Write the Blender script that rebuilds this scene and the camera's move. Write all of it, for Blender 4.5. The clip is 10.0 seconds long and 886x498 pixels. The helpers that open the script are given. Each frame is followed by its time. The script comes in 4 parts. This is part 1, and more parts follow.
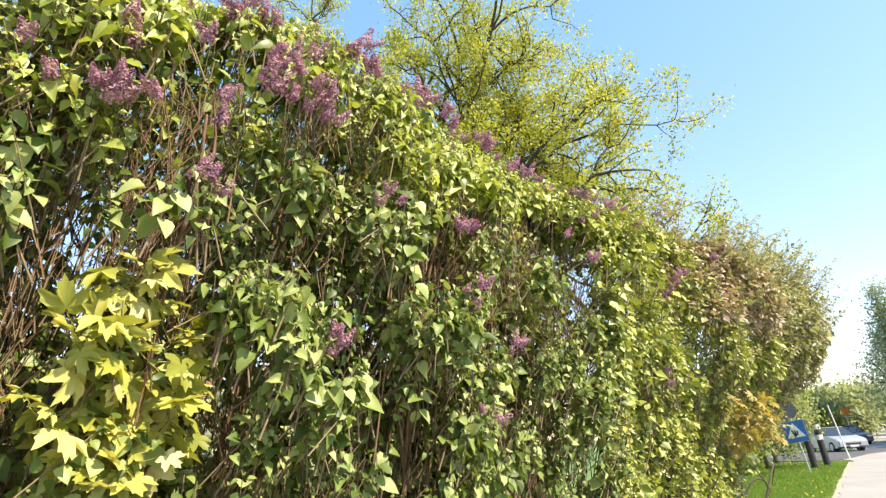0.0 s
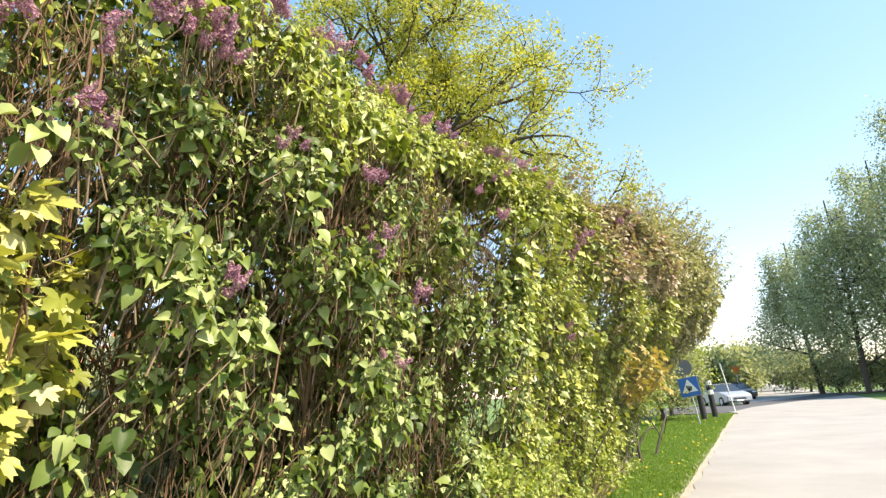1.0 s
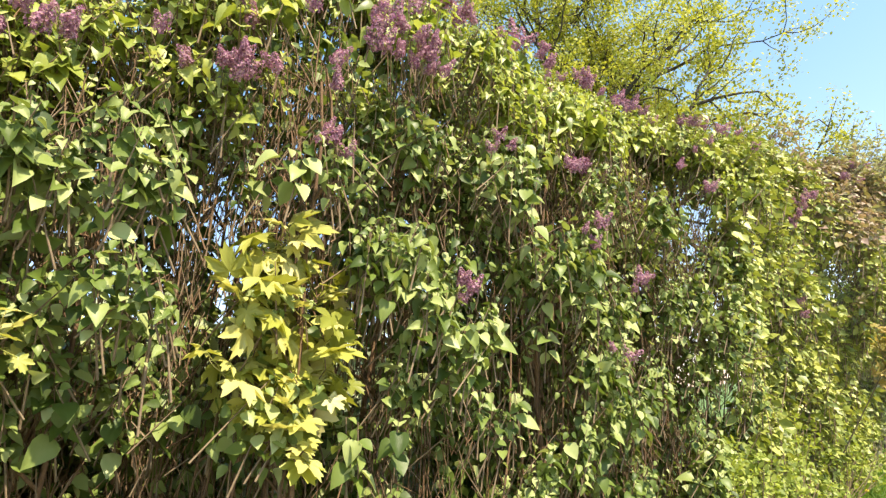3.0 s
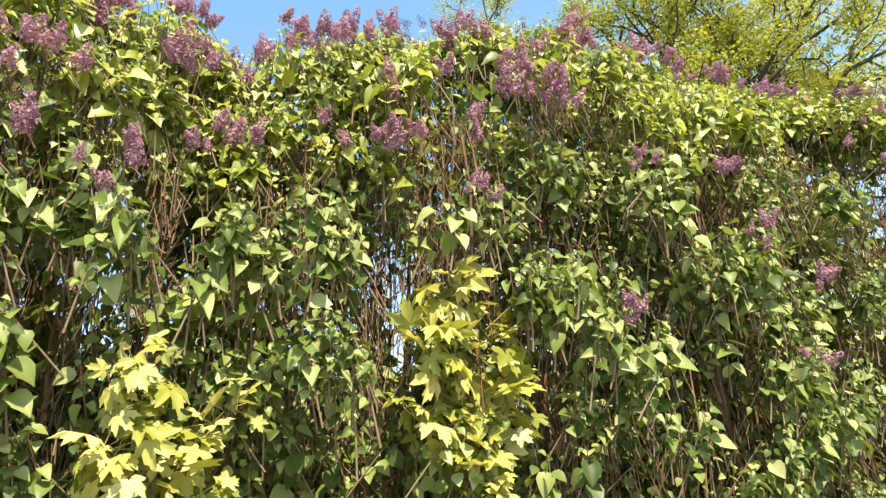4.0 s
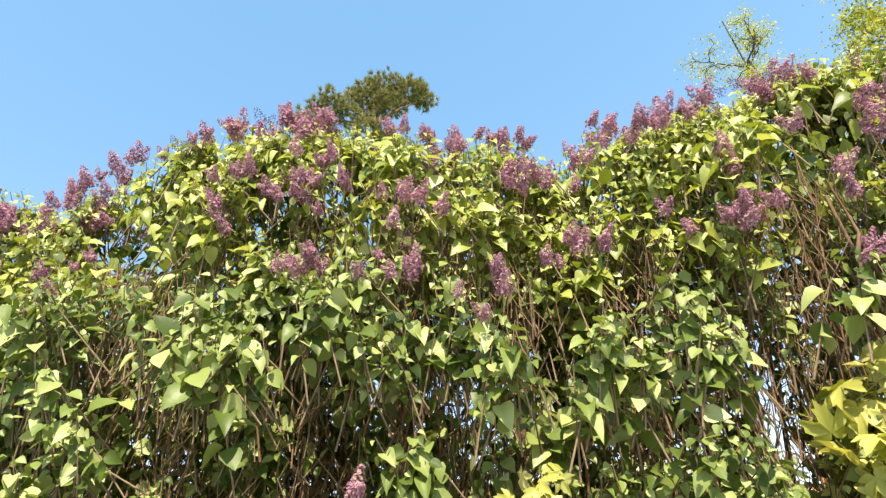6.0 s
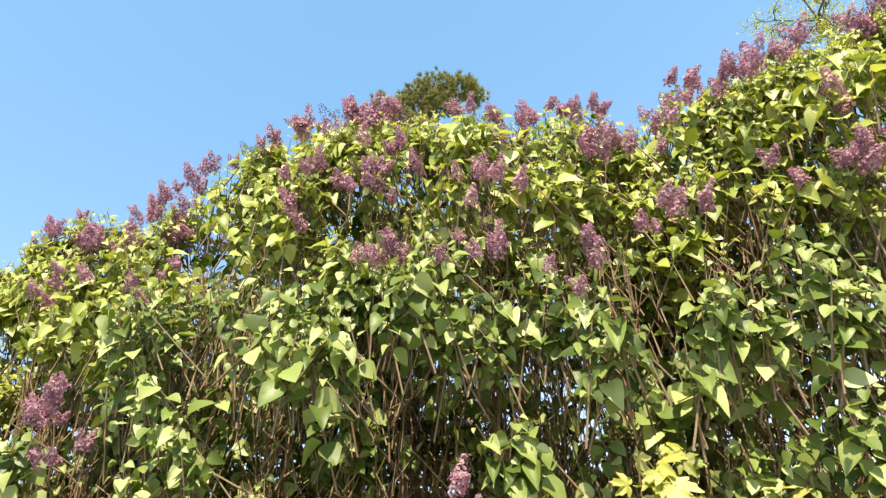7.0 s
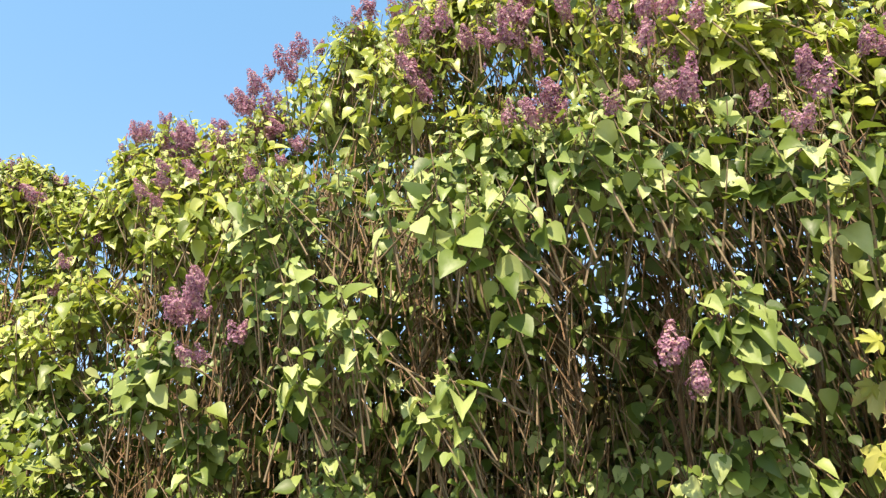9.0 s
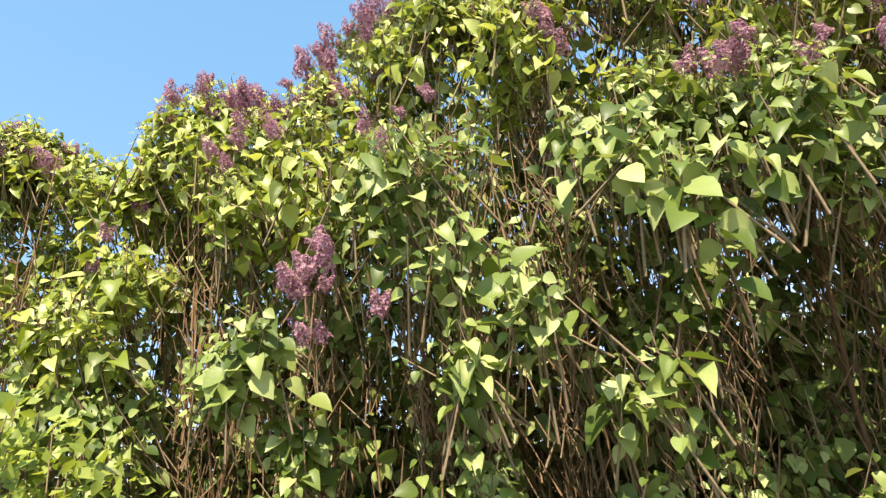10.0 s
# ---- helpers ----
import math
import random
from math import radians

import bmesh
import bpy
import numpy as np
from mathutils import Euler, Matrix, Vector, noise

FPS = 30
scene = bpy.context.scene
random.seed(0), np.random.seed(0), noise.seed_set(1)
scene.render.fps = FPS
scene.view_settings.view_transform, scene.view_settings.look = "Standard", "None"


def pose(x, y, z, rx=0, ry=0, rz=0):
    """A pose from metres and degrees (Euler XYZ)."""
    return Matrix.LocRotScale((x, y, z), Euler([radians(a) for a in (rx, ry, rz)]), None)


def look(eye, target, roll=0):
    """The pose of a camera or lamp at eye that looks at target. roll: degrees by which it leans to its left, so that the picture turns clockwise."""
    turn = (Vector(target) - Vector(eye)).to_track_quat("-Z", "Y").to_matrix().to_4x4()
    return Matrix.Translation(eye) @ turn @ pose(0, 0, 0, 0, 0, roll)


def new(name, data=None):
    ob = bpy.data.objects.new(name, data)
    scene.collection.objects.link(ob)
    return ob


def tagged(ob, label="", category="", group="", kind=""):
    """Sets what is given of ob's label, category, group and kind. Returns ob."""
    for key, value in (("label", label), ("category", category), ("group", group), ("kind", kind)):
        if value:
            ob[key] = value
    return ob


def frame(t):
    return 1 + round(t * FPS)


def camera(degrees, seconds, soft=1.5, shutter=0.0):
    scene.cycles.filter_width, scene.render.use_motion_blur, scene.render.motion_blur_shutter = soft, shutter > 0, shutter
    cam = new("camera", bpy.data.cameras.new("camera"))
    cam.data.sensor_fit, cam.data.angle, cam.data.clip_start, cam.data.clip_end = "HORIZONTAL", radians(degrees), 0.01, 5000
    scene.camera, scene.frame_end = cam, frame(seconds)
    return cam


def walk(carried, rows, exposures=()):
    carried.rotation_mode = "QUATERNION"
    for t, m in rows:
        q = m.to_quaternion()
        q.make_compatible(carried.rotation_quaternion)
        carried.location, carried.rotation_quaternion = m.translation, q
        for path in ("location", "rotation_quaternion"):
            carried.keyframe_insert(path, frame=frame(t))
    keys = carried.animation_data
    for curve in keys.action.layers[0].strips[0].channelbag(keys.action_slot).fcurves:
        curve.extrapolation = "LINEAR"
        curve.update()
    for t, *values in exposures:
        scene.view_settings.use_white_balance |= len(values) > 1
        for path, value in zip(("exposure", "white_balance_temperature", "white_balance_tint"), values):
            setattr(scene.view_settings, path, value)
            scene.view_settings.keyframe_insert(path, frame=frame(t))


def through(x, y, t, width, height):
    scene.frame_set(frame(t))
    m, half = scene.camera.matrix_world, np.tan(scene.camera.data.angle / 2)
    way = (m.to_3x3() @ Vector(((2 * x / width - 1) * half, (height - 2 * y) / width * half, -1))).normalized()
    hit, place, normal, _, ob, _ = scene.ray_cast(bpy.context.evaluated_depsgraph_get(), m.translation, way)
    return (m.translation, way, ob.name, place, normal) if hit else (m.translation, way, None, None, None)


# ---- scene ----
cam = camera(75.1, 10.0, soft=1.35)
PATH = [
    (0, (0.016, 0.029, 1.641), (0.065, 1.919, 2.295), -3.5),
    (0.5, (0.104, -0.014, 1.59), (0.309, 1.884, 2.185), -3.6),
    (1, (0.142, -0.021, 1.549), (0.433, 1.89, 2.06), -3.8),
    (1.5, (0.099, 0.003, 1.546), (0.363, 1.923, 2.039), -4.2),
    (2, (0.005, 0.062, 1.557), (0.131, 1.995, 2.056), -5.3),
    (2.5, (-0.09, 0.076, 1.578), (-0.114, 2.01, 2.089), -5.6),
    (2.7, (-0.132, 0.061, 1.582), (-0.253, 1.988, 2.106), -5.9),
    (3.8, (-0.084, -0.107, 1.584), (-0.726, 1.673, 2.232), -8.4),
    (4, (-0.174, -0.116, 1.598), (-0.879, 1.619, 2.3), -10.3),
    (4.5, (-0.308, -0.15, 1.661), (-1.231, 1.406, 2.514), -13.6),
    (5, (-0.366, -0.207, 1.739), (-1.385, 1.194, 2.738), -13.1),
    (5.5, (-0.426, -0.259, 1.776), (-1.557, 1.018, 2.82), -8.7),
    (5.7, (-0.44, -0.295, 1.763), (-1.633, 0.905, 2.829), -7.7),
    (6.8, (-0.577, -0.268, 1.803), (-1.958, 0.686, 2.892), -7.7),
    (7, (-0.617, -0.286, 1.776), (-2.007, 0.639, 2.876), -7.9),
    (7.5, (-0.663, -0.263, 1.773), (-2.121, 0.578, 2.853), -7.4),
    (8, (-0.738, -0.238, 1.737), (-2.309, 0.598, 2.649), -8.3),
    (8.5, (-0.93, -0.351, 1.721), (-2.519, 0.477, 2.612), -8.8),
    (9, (-1.121, -0.554, 1.783), (-2.688, 0.313, 2.674), -9.1),
    (9.5, (-1.401, -0.77, 1.837), (-2.934, 0.169, 2.714), -10.4),
    (10, (-1.712, -1.028, 1.876), (-3.17, 0.011, 2.768), -11.3),
]
walk(cam, [(t, look(eye, target, roll)) for t, eye, target, roll in PATH], [(0.0, 1.17, 7300.0, 15.0), (10.0, 1.17, 7300.0, 15.0)])

# ---- world and sun ----
SUN_HEADING, SUN_HEIGHT = 122.0, 50.0
world = bpy.data.worlds.new("sky")
scene.world = world
world.use_nodes = True
wt = world.node_tree
sky = wt.nodes.new("ShaderNodeTexSky")
sky.sky_type, sky.sun_disc = "NISHITA", False
sky.sun_elevation, sky.sun_rotation = radians(SUN_HEIGHT), radians(SUN_HEADING)
sky.air_density, sky.dust_density, sky.ozone_density = 1.1, 0.1, 0.7
tint = wt.nodes.new("ShaderNodeMix")
tint.data_type, tint.blend_type = "RGBA", "MULTIPLY"
tint.inputs[0].default_value, tint.inputs[7].default_value = 1.0, (0.755, 0.638, 0.648, 1)
wt.links.new(sky.outputs[0], tint.inputs[6])
haze = wt.nodes.new("ShaderNodeMix")
haze.data_type, haze.blend_type = "RGBA", "ADD"
haze.inputs[0].default_value, haze.inputs[7].default_value = 1.0, (0.0, 0.62, 1.08, 1)
wt.links.new(tint.outputs[2], haze.inputs[6])
wt.links.new(haze.outputs[2], wt.nodes["Background"].inputs[0])
wt.nodes["Background"].inputs[1].default_value = 0.175
sun = new("sun", bpy.data.lights.new("sun", "SUN"))
sun.data.energy, sun.data.angle, sun.data.color = 5.0, radians(0.55), (1.0, 0.94, 0.80)
h, v = radians(SUN_HEADING), radians(SUN_HEIGHT)
sun.matrix_world = look((0, 0, 0), (-math.sin(h) * math.cos(v), -math.cos(h) * math.cos(v), -math.sin(v)))

# ---- the plan: s runs along the road's edge, d from it towards the road ----
ALONG, ACROSS, ORIGIN = Vector((0.583, 0.813, 0)), Vector((0.813, -0.583, 0)), Vector((-0.77, 0.63, 0))
TURN = math.degrees(math.atan2(ALONG.y, ALONG.x))


def place(s, d, z=0.0):
    return ORIGIN + ALONG * s + ACROSS * d + Vector((0, 0, z))


def bearing(heading, distance, z=0.0):
    a = radians(heading)
    return Vector((0.1 + distance * math.sin(a), distance * math.cos(a), z))


# ---- materials ----
class Nodes:
    """A small wrapper to write node materials briefly."""

    def __init__(self, name):
        self.mat = bpy.data.materials.new(name)
        self.mat.use_nodes = True
        self.tree = self.mat.node_tree
        self.bsdf = self.tree.nodes["Principled BSDF"]
        self.out = self.tree.nodes["Material Output"]

    def add(self, kind, **inputs):
        node = self.tree.nodes.new(kind)
        for key, value in inputs.items():
            node.inputs[key.replace("_", " ")].default_value = value
        return node

    def link(self, a, b):
        self.tree.links.new(a, b)

    def coords(self):
        return self.add("ShaderNodeTexCoord").outputs["Object"]

    def noise(self, scale, detail=4.0, rough=0.6, coords=None):
        node = self.add("ShaderNodeTexNoise", Scale=scale, Detail=detail, Roughness=rough)
        self.link(coords or self.coords(), node.inputs["Vector"])
        return node.outputs["Fac"]

    def ramp(self, fac, stops):
        node = self.add("ShaderNodeValToRGB")
        ramp = node.color_ramp
        while len(ramp.elements) < len(stops):
            ramp.elements.new(0.5)
        for element, (at, colour) in zip(ramp.elements, stops):
            element.position, element.color = at, (*colour, 1)
        self.link(fac, node.inputs["Fac"])
        return node.outputs["Color"]

    def mix(self, fac, a, b, blend="MIX"):
        node = self.tree.nodes.new("ShaderNodeMix")
        node.data_type, node.blend_type = "RGBA", blend
        for value, socket in ((fac, node.inputs[0]), (a, node.inputs[6]), (b, node.inputs[7])):
            if isinstance(value, (float, int)):
                socket.default_value = value
            elif isinstance(value, tuple):
                socket.default_value = (*value, 1)
            else:
                self.link(value, socket)
        return node.outputs[2]

    def bump(self, height, strength=0.3, distance=0.01):
        node = self.add("ShaderNodeBump", Strength=strength, Distance=distance)
        self.link(height, node.inputs["Height"])
        self.link(node.outputs[0], self.bsdf.inputs["Normal"])
        return node.outputs[0]


def leaf_material(name, stops, through=0.35, rough=0.42, gloss=0.4, back=(1.25, 1.2, 0.6)):
    """Leaves: a colour by chance for each leaf, light that shines through, a waxy upper gloss."""
    n = Nodes(name)
    geo, info = n.add("ShaderNodeNewGeometry"), n.add("ShaderNodeObjectInfo")
    total = n.add("ShaderNodeMath")
    n.link(geo.outputs["Random Per Island"], total.inputs[0])
    n.link(info.outputs["Random"], total.inputs[1])
    wrap = n.add("ShaderNodeMath")
    wrap.operation = "FRACT"
    n.link(total.outputs[0], wrap.inputs[0])
    colour = n.ramp(wrap.outputs[0], stops)
    blotch = n.noise(45.0, 3.0)
    colour = n.mix(n.ramp(blotch, [(0.3, (0, 0, 0)), (0.75, (0.35, 0.35, 0.35))]), colour, (0.75, 0.85, 0.55), "MULTIPLY")
    n.link(colour, n.bsdf.inputs["Base Color"])
    n.bsdf.inputs["Roughness"].default_value = rough
    n.bsdf.inputs["Specular IOR Level"].default_value = gloss
    n.bump(blotch, 0.25, 0.004)
    trans = n.add("ShaderNodeBsdfTranslucent")
    n.link(n.mix(1.0, colour, back, "MULTIPLY"), trans.inputs["Color"])
    both = n.add("ShaderNodeMixShader", Fac=through)
    n.link(n.bsdf.outputs[0], both.inputs[1])
    n.link(trans.outputs[0], both.inputs[2])
    n.link(both.outputs[0], n.out.inputs["Surface"])
    return n.mat


def plain_material(name, stops, scale=6.0, fine=60.0, rough=0.7, bump=0.3, metal=0.0, stretch=None, gloss=0.5):
    """A surface with stains at one scale and grain at another."""
    n = Nodes(name)
    at = n.coords()
    if stretch:
        mapping = n.add("ShaderNodeMapping", Scale=stretch)
        n.link(at, mapping.inputs["Vector"])
        at = mapping.outputs[0]
    large, small = n.noise(scale, 5.0, 0.6, at), n.noise(fine, 3.0, 0.6, at)
    colour = n.ramp(n.mix(0.4, large, small), stops)
    n.link(colour, n.bsdf.inputs["Base Color"])
    n.bsdf.inputs["Roughness"].default_value, n.bsdf.inputs["Metallic"].default_value = rough, metal
    n.bsdf.inputs["Specular IOR Level"].default_value = gloss
    if bump:
        n.bump(small, bump, 0.01)
    return n.mat


# Lilac leaves: yellower young tops, also lightened for sun; lower ones darkened for shade.
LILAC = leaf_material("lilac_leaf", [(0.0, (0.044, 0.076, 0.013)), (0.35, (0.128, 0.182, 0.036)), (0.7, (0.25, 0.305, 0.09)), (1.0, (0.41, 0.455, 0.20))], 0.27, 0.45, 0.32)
TOPLEAF = leaf_material("young_lit_lilac_leaf", [(0.0, (0.11, 0.15, 0.024)), (0.35, (0.24, 0.295, 0.048)), (0.7, (0.38, 0.42, 0.10)), (1.0, (0.54, 0.57, 0.25))], 0.36, 0.42, 0.42)
MAPLE = leaf_material("maple_leaf", [(0.0, (0.18, 0.20, 0.03)), (0.35, (0.35, 0.36, 0.065)), (0.7, (0.50, 0.475, 0.14)), (1.0, (0.58, 0.53, 0.24))], 0.32, 0.45, 0.45)
AMBER = leaf_material("amber_maple_leaf", [(0.0, (0.24, 0.23, 0.05)), (0.5, (0.38, 0.31, 0.09)), (1.0, (0.46, 0.33, 0.13))], 0.35, 0.45, 0.35)
SHRUB = leaf_material("shrub_leaf", [(0.0, (0.11, 0.15, 0.03)), (0.5, (0.27, 0.315, 0.065)), (1.0, (0.48, 0.49, 0.14))], 0.22, 0.45, 0.45)
PRIVET = leaf_material("privet_leaf", [(0.0, (0.166, 0.218, 0.0455)), (0.5, (0.27, 0.333, 0.0637)), (1.0, (0.385, 0.437, 0.091))], 0.4, 0.45, 0.4)
OAKLEAF = leaf_material("oak_leaf", [(0.0, (0.23, 0.25, 0.04)), (0.5, (0.40, 0.41, 0.07)), (1.0, (0.56, 0.54, 0.14))], 0.4, 0.5, 0.3)
GREYLEAF = leaf_material("pale_leaf", [(0.0, (0.179, 0.196, 0.0929)), (0.5, (0.335, 0.338, 0.186)), (1.0, (0.478, 0.457, 0.304))], 0.3, 0.45, 0.45)
BRONZE = leaf_material("bronze_leaf", [(0.0, (0.207, 0.2, 0.0863)), (0.4, (0.344, 0.275, 0.173)), (0.7, (0.413, 0.275, 0.259)), (1.0, (0.31, 0.338, 0.138))], 0.25, 0.45, 0.4)
# Birch and far leaves are paled and blued in colour to stand for haze.
BIRCH = leaf_material("hazed_birch_leaf", [(0.0, (0.225, 0.256, 0.16)), (0.5, (0.35, 0.397, 0.24)), (1.0, (0.525, 0.564, 0.386))], 0.45, 0.5, 0.3, (1.05, 1.08, 0.9))
FARLEAF = leaf_material("hazed_far_leaf", [(0.0, (0.189, 0.22, 0.112)), (0.5, (0.302, 0.33, 0.168)), (1.0, (0.428, 0.428, 0.224))], 0.45, 0.5, 0.3, (1.1, 1.1, 0.8))
NEEDLE = leaf_material("pine_needle", [(0.0, (0.14, 0.145, 0.06)), (0.5, (0.25, 0.245, 0.115)), (1.0, (0.36, 0.33, 0.16))], 0.2, 0.55, 0.3)
PETAL = leaf_material("lilac_petal", [(0.0, (0.22, 0.095, 0.16)), (0.35, (0.36, 0.175, 0.265)), (0.65, (0.48, 0.27, 0.36)), (0.85, (0.50, 0.33, 0.33)), (1.0, (0.42, 0.27, 0.21))], 0.35, 0.6, 0.2, (1.1, 0.8, 1.0))
BUD = leaf_material("lilac_bud", [(0.0, (0.10, 0.03, 0.09)), (0.5, (0.18, 0.06, 0.15)), (1.0, (0.27, 0.12, 0.15))], 0.25, 0.6, 0.2, (1.1, 0.8, 1.0))
GRASSBLADE = leaf_material("grass_blade", [(0.0, (0.09, 0.18, 0.03)), (0.5, (0.16, 0.27, 0.05)), (1.0, (0.26, 0.36, 0.09))], 0.4, 0.45, 0.35)
STEM = plain_material("lilac_bark", [(0.2, (0.055, 0.031, 0.015)), (0.5, (0.175, 0.10, 0.047)), (0.8, (0.37, 0.23, 0.115))], 5.0, 70.0, 0.85, 0.6, stretch=(6, 6, 1))
STRAW = leaf_material("dry_undergrowth", [(0.0, (0.10, 0.085, 0.035)), (0.4, (0.22, 0.19, 0.075)), (0.75, (0.36, 0.31, 0.14)), (1.0, (0.17, 0.21, 0.06))], 0.25, 0.6, 0.25)
TWIG = plain_material("twig_bark", [(0.2, (0.09, 0.064, 0.036)), (0.6, (0.21, 0.15, 0.085)), (0.9, (0.33, 0.26, 0.165))], 8.0, 60.0, 0.8, 0.3)
BARK = plain_material("dark_bark", [(0.2, (0.03, 0.024, 0.018)), (0.6, (0.085, 0.065, 0.05)), (0.9, (0.16, 0.13, 0.10))], 3.0, 25.0, 0.9, 0.6, stretch=(4, 4, 1))
PINEBARK = plain_material("pine_bark", [(0.2, (0.10, 0.06, 0.04)), (0.6, (0.26, 0.15, 0.085)), (0.9, (0.36, 0.24, 0.15))], 3.0, 25.0, 0.9, 0.6)
SOIL = plain_material("lawn", [(0.25, (0.05, 0.075, 0.02)), (0.5, (0.09, 0.16, 0.03)), (0.75, (0.14, 0.23, 0.05))], 1.2, 30.0, 0.95, 0.6)
ASPHALT = plain_material("asphalt", [(0.25, (0.20, 0.193, 0.183)), (0.5, (0.27, 0.26, 0.247)), (0.8, (0.35, 0.338, 0.32))], 0.6, 90.0, 0.85, 0.35)
# Asphalt darkened in colour to carry the shade at the crossing.
SHADEASPHALT = plain_material("shade_dark_asphalt", [(0.25, (0.045, 0.046, 0.05)), (0.5, (0.07, 0.07, 0.075)), (0.8, (0.11, 0.11, 0.115))], 0.6, 90.0, 0.85, 0.35)
GRAVEL = plain_material("road_shoulder", [(0.25, (0.20, 0.17, 0.13)), (0.5, (0.34, 0.30, 0.24)), (0.8, (0.48, 0.44, 0.37))], 4.0, 120.0, 0.95, 0.7)
WHITE = plain_material("white_paint", [(0.2, (0.62, 0.62, 0.60)), (0.7, (0.80, 0.80, 0.78))], 3.0, 50.0, 0.6, 0.1)
ROOF = plain_material("roof_tile", [(0.2, (0.30, 0.10, 0.055)), (0.5, (0.45, 0.17, 0.09)), (0.8, (0.55, 0.25, 0.15))], 2.0, 20.0, 0.85, 0.3)
GREY = plain_material("galvanised_steel", [(0.2, (0.30, 0.31, 0.32)), (0.7, (0.46, 0.47, 0.48))], 6.0, 60.0, 0.5, 0.1, 0.6)
DARKGREY = plain_material("grey_sign_back", [(0.2, (0.10, 0.11, 0.125)), (0.7, (0.15, 0.16, 0.175))], 6.0, 60.0, 0.6, 0.1)
BLUE = plain_material("blue_sign_paint", [(0.2, (0.01, 0.10, 0.36)), (0.8, (0.02, 0.15, 0.45))], 4.0, 40.0, 0.45, 0.0)
BLACK = plain_material("black_paint", [(0.2, (0.012, 0.012, 0.013)), (0.8, (0.03, 0.03, 0.032))], 6.0, 60.0, 0.6, 0.1)
ORANGE = plain_material("orange_sign_paint", [(0.2, (0.60, 0.17, 0.02)), (0.8, (0.72, 0.25, 0.03))], 6.0, 60.0, 0.5, 0.0)
CARPAINT = plain_material("silver_car_paint", [(0.2, (0.30, 0.33, 0.38)), (0.8, (0.38, 0.41, 0.47))], 3.0, 200.0, 0.3, 0.0, 0.3)
DARKCAR = plain_material("dark_car_paint", [(0.2, (0.03, 0.033, 0.04)), (0.8, (0.05, 0.055, 0.06))], 3.0, 200.0, 0.3, 0.0, 0.2)
GLASS = plain_material("tinted_glass", [(0.2, (0.015, 0.02, 0.025)), (0.8, (0.03, 0.035, 0.04))], 3.0, 50.0, 0.08, 0.0, gloss=0.9)
RUBBER = plain_material("rubber", [(0.2, (0.012, 0.012, 0.012)), (0.8, (0.025, 0.025, 0.025))], 9.0, 60.0, 0.9, 0.1)
DANDELION = plain_material("dandelion_yellow", [(0.2, (0.62, 0.42, 0.02)), (0.8, (0.75, 0.55, 0.04))], 9.0, 200.0, 0.8, 0.2)
LAMP = plain_material("lamp_glass", [(0.2, (0.7, 0.7, 0.7)), (0.8, (0.85, 0.85, 0.85))], 9.0, 60.0, 0.1, 0.0)

# ---- mesh helpers ----
rng = np.random.default_rng(7)


def part(name, mesh, material, parent=None, label="", matrix=None):
    """Links a mesh (bmesh or mesh data) as one object under a thing."""
    if isinstance(mesh, bmesh.types.BMesh):
        data = bpy.data.meshes.new(name)
        mesh.to_mesh(data)
        mesh.free()
        mesh = data
    if not mesh.materials:
        mesh.materials.append(material)
    ob = new(name, mesh)
    if parent is not None:
        ob.parent = parent
    if matrix is not None:
        ob.matrix_basis = matrix
    if label:
        tagged(ob, label)
    return ob


def thing(name, at, label, category, group="", turn=0.0):
    ob = new(name)
    ob.matrix_basis = Matrix.Translation(at) @ pose(0, 0, 0, 0, 0, turn)
    return tagged(ob, label, category, group)


def mesh_from(name, verts, faces, smooth=False):
    """Verts (N, 3) and faces of one size (M, k), quickly."""
    verts, faces = np.asarray(verts, np.float32), np.asarray(faces, np.int32)
    data = bpy.data.meshes.new(name)
    m, k = faces.shape
    data.vertices.add(len(verts))
    data.vertices.foreach_set("co", verts.ravel())
    data.loops.add(m * k)
    data.loops.foreach_set("vertex_index", faces.ravel())
    data.polygons.add(m)
    data.polygons.foreach_set("loop_start", np.arange(0, m * k, k, dtype=np.int32))
    if smooth:
        data.polygons.foreach_set("use_smooth", np.ones(m, dtype=bool))
    data.update(calc_edges=True)
    data.validate()
    return data


def unit(v):
    v = np.asarray(v, float)
    return v / np.maximum(np.linalg.norm(v, axis=-1, keepdims=True), 1e-9)


def frames(way, face):
    """Turns (N, 3, 3) whose y is way and whose z is as near as may be to face."""
    y = unit(way)
    x = unit(np.cross(y, face))
    z = np.cross(x, y)
    return np.stack([x, y, z], axis=2)


def scatter(name, template, at, turns, sizes, smooth=False):
    """One mesh of many copies of a small template."""
    tv, tf = template
    at, sizes = np.asarray(at), np.asarray(sizes)
    v = np.einsum("nij,kj->nki", turns, tv) * sizes[:, None, None] + at[:, None, :]
    f = tf[None] + (np.arange(len(at)) * len(tv))[:, None, None]
    return mesh_from(name, v.reshape(-1, 3), f.reshape(-1, tf.shape[1]), smooth)


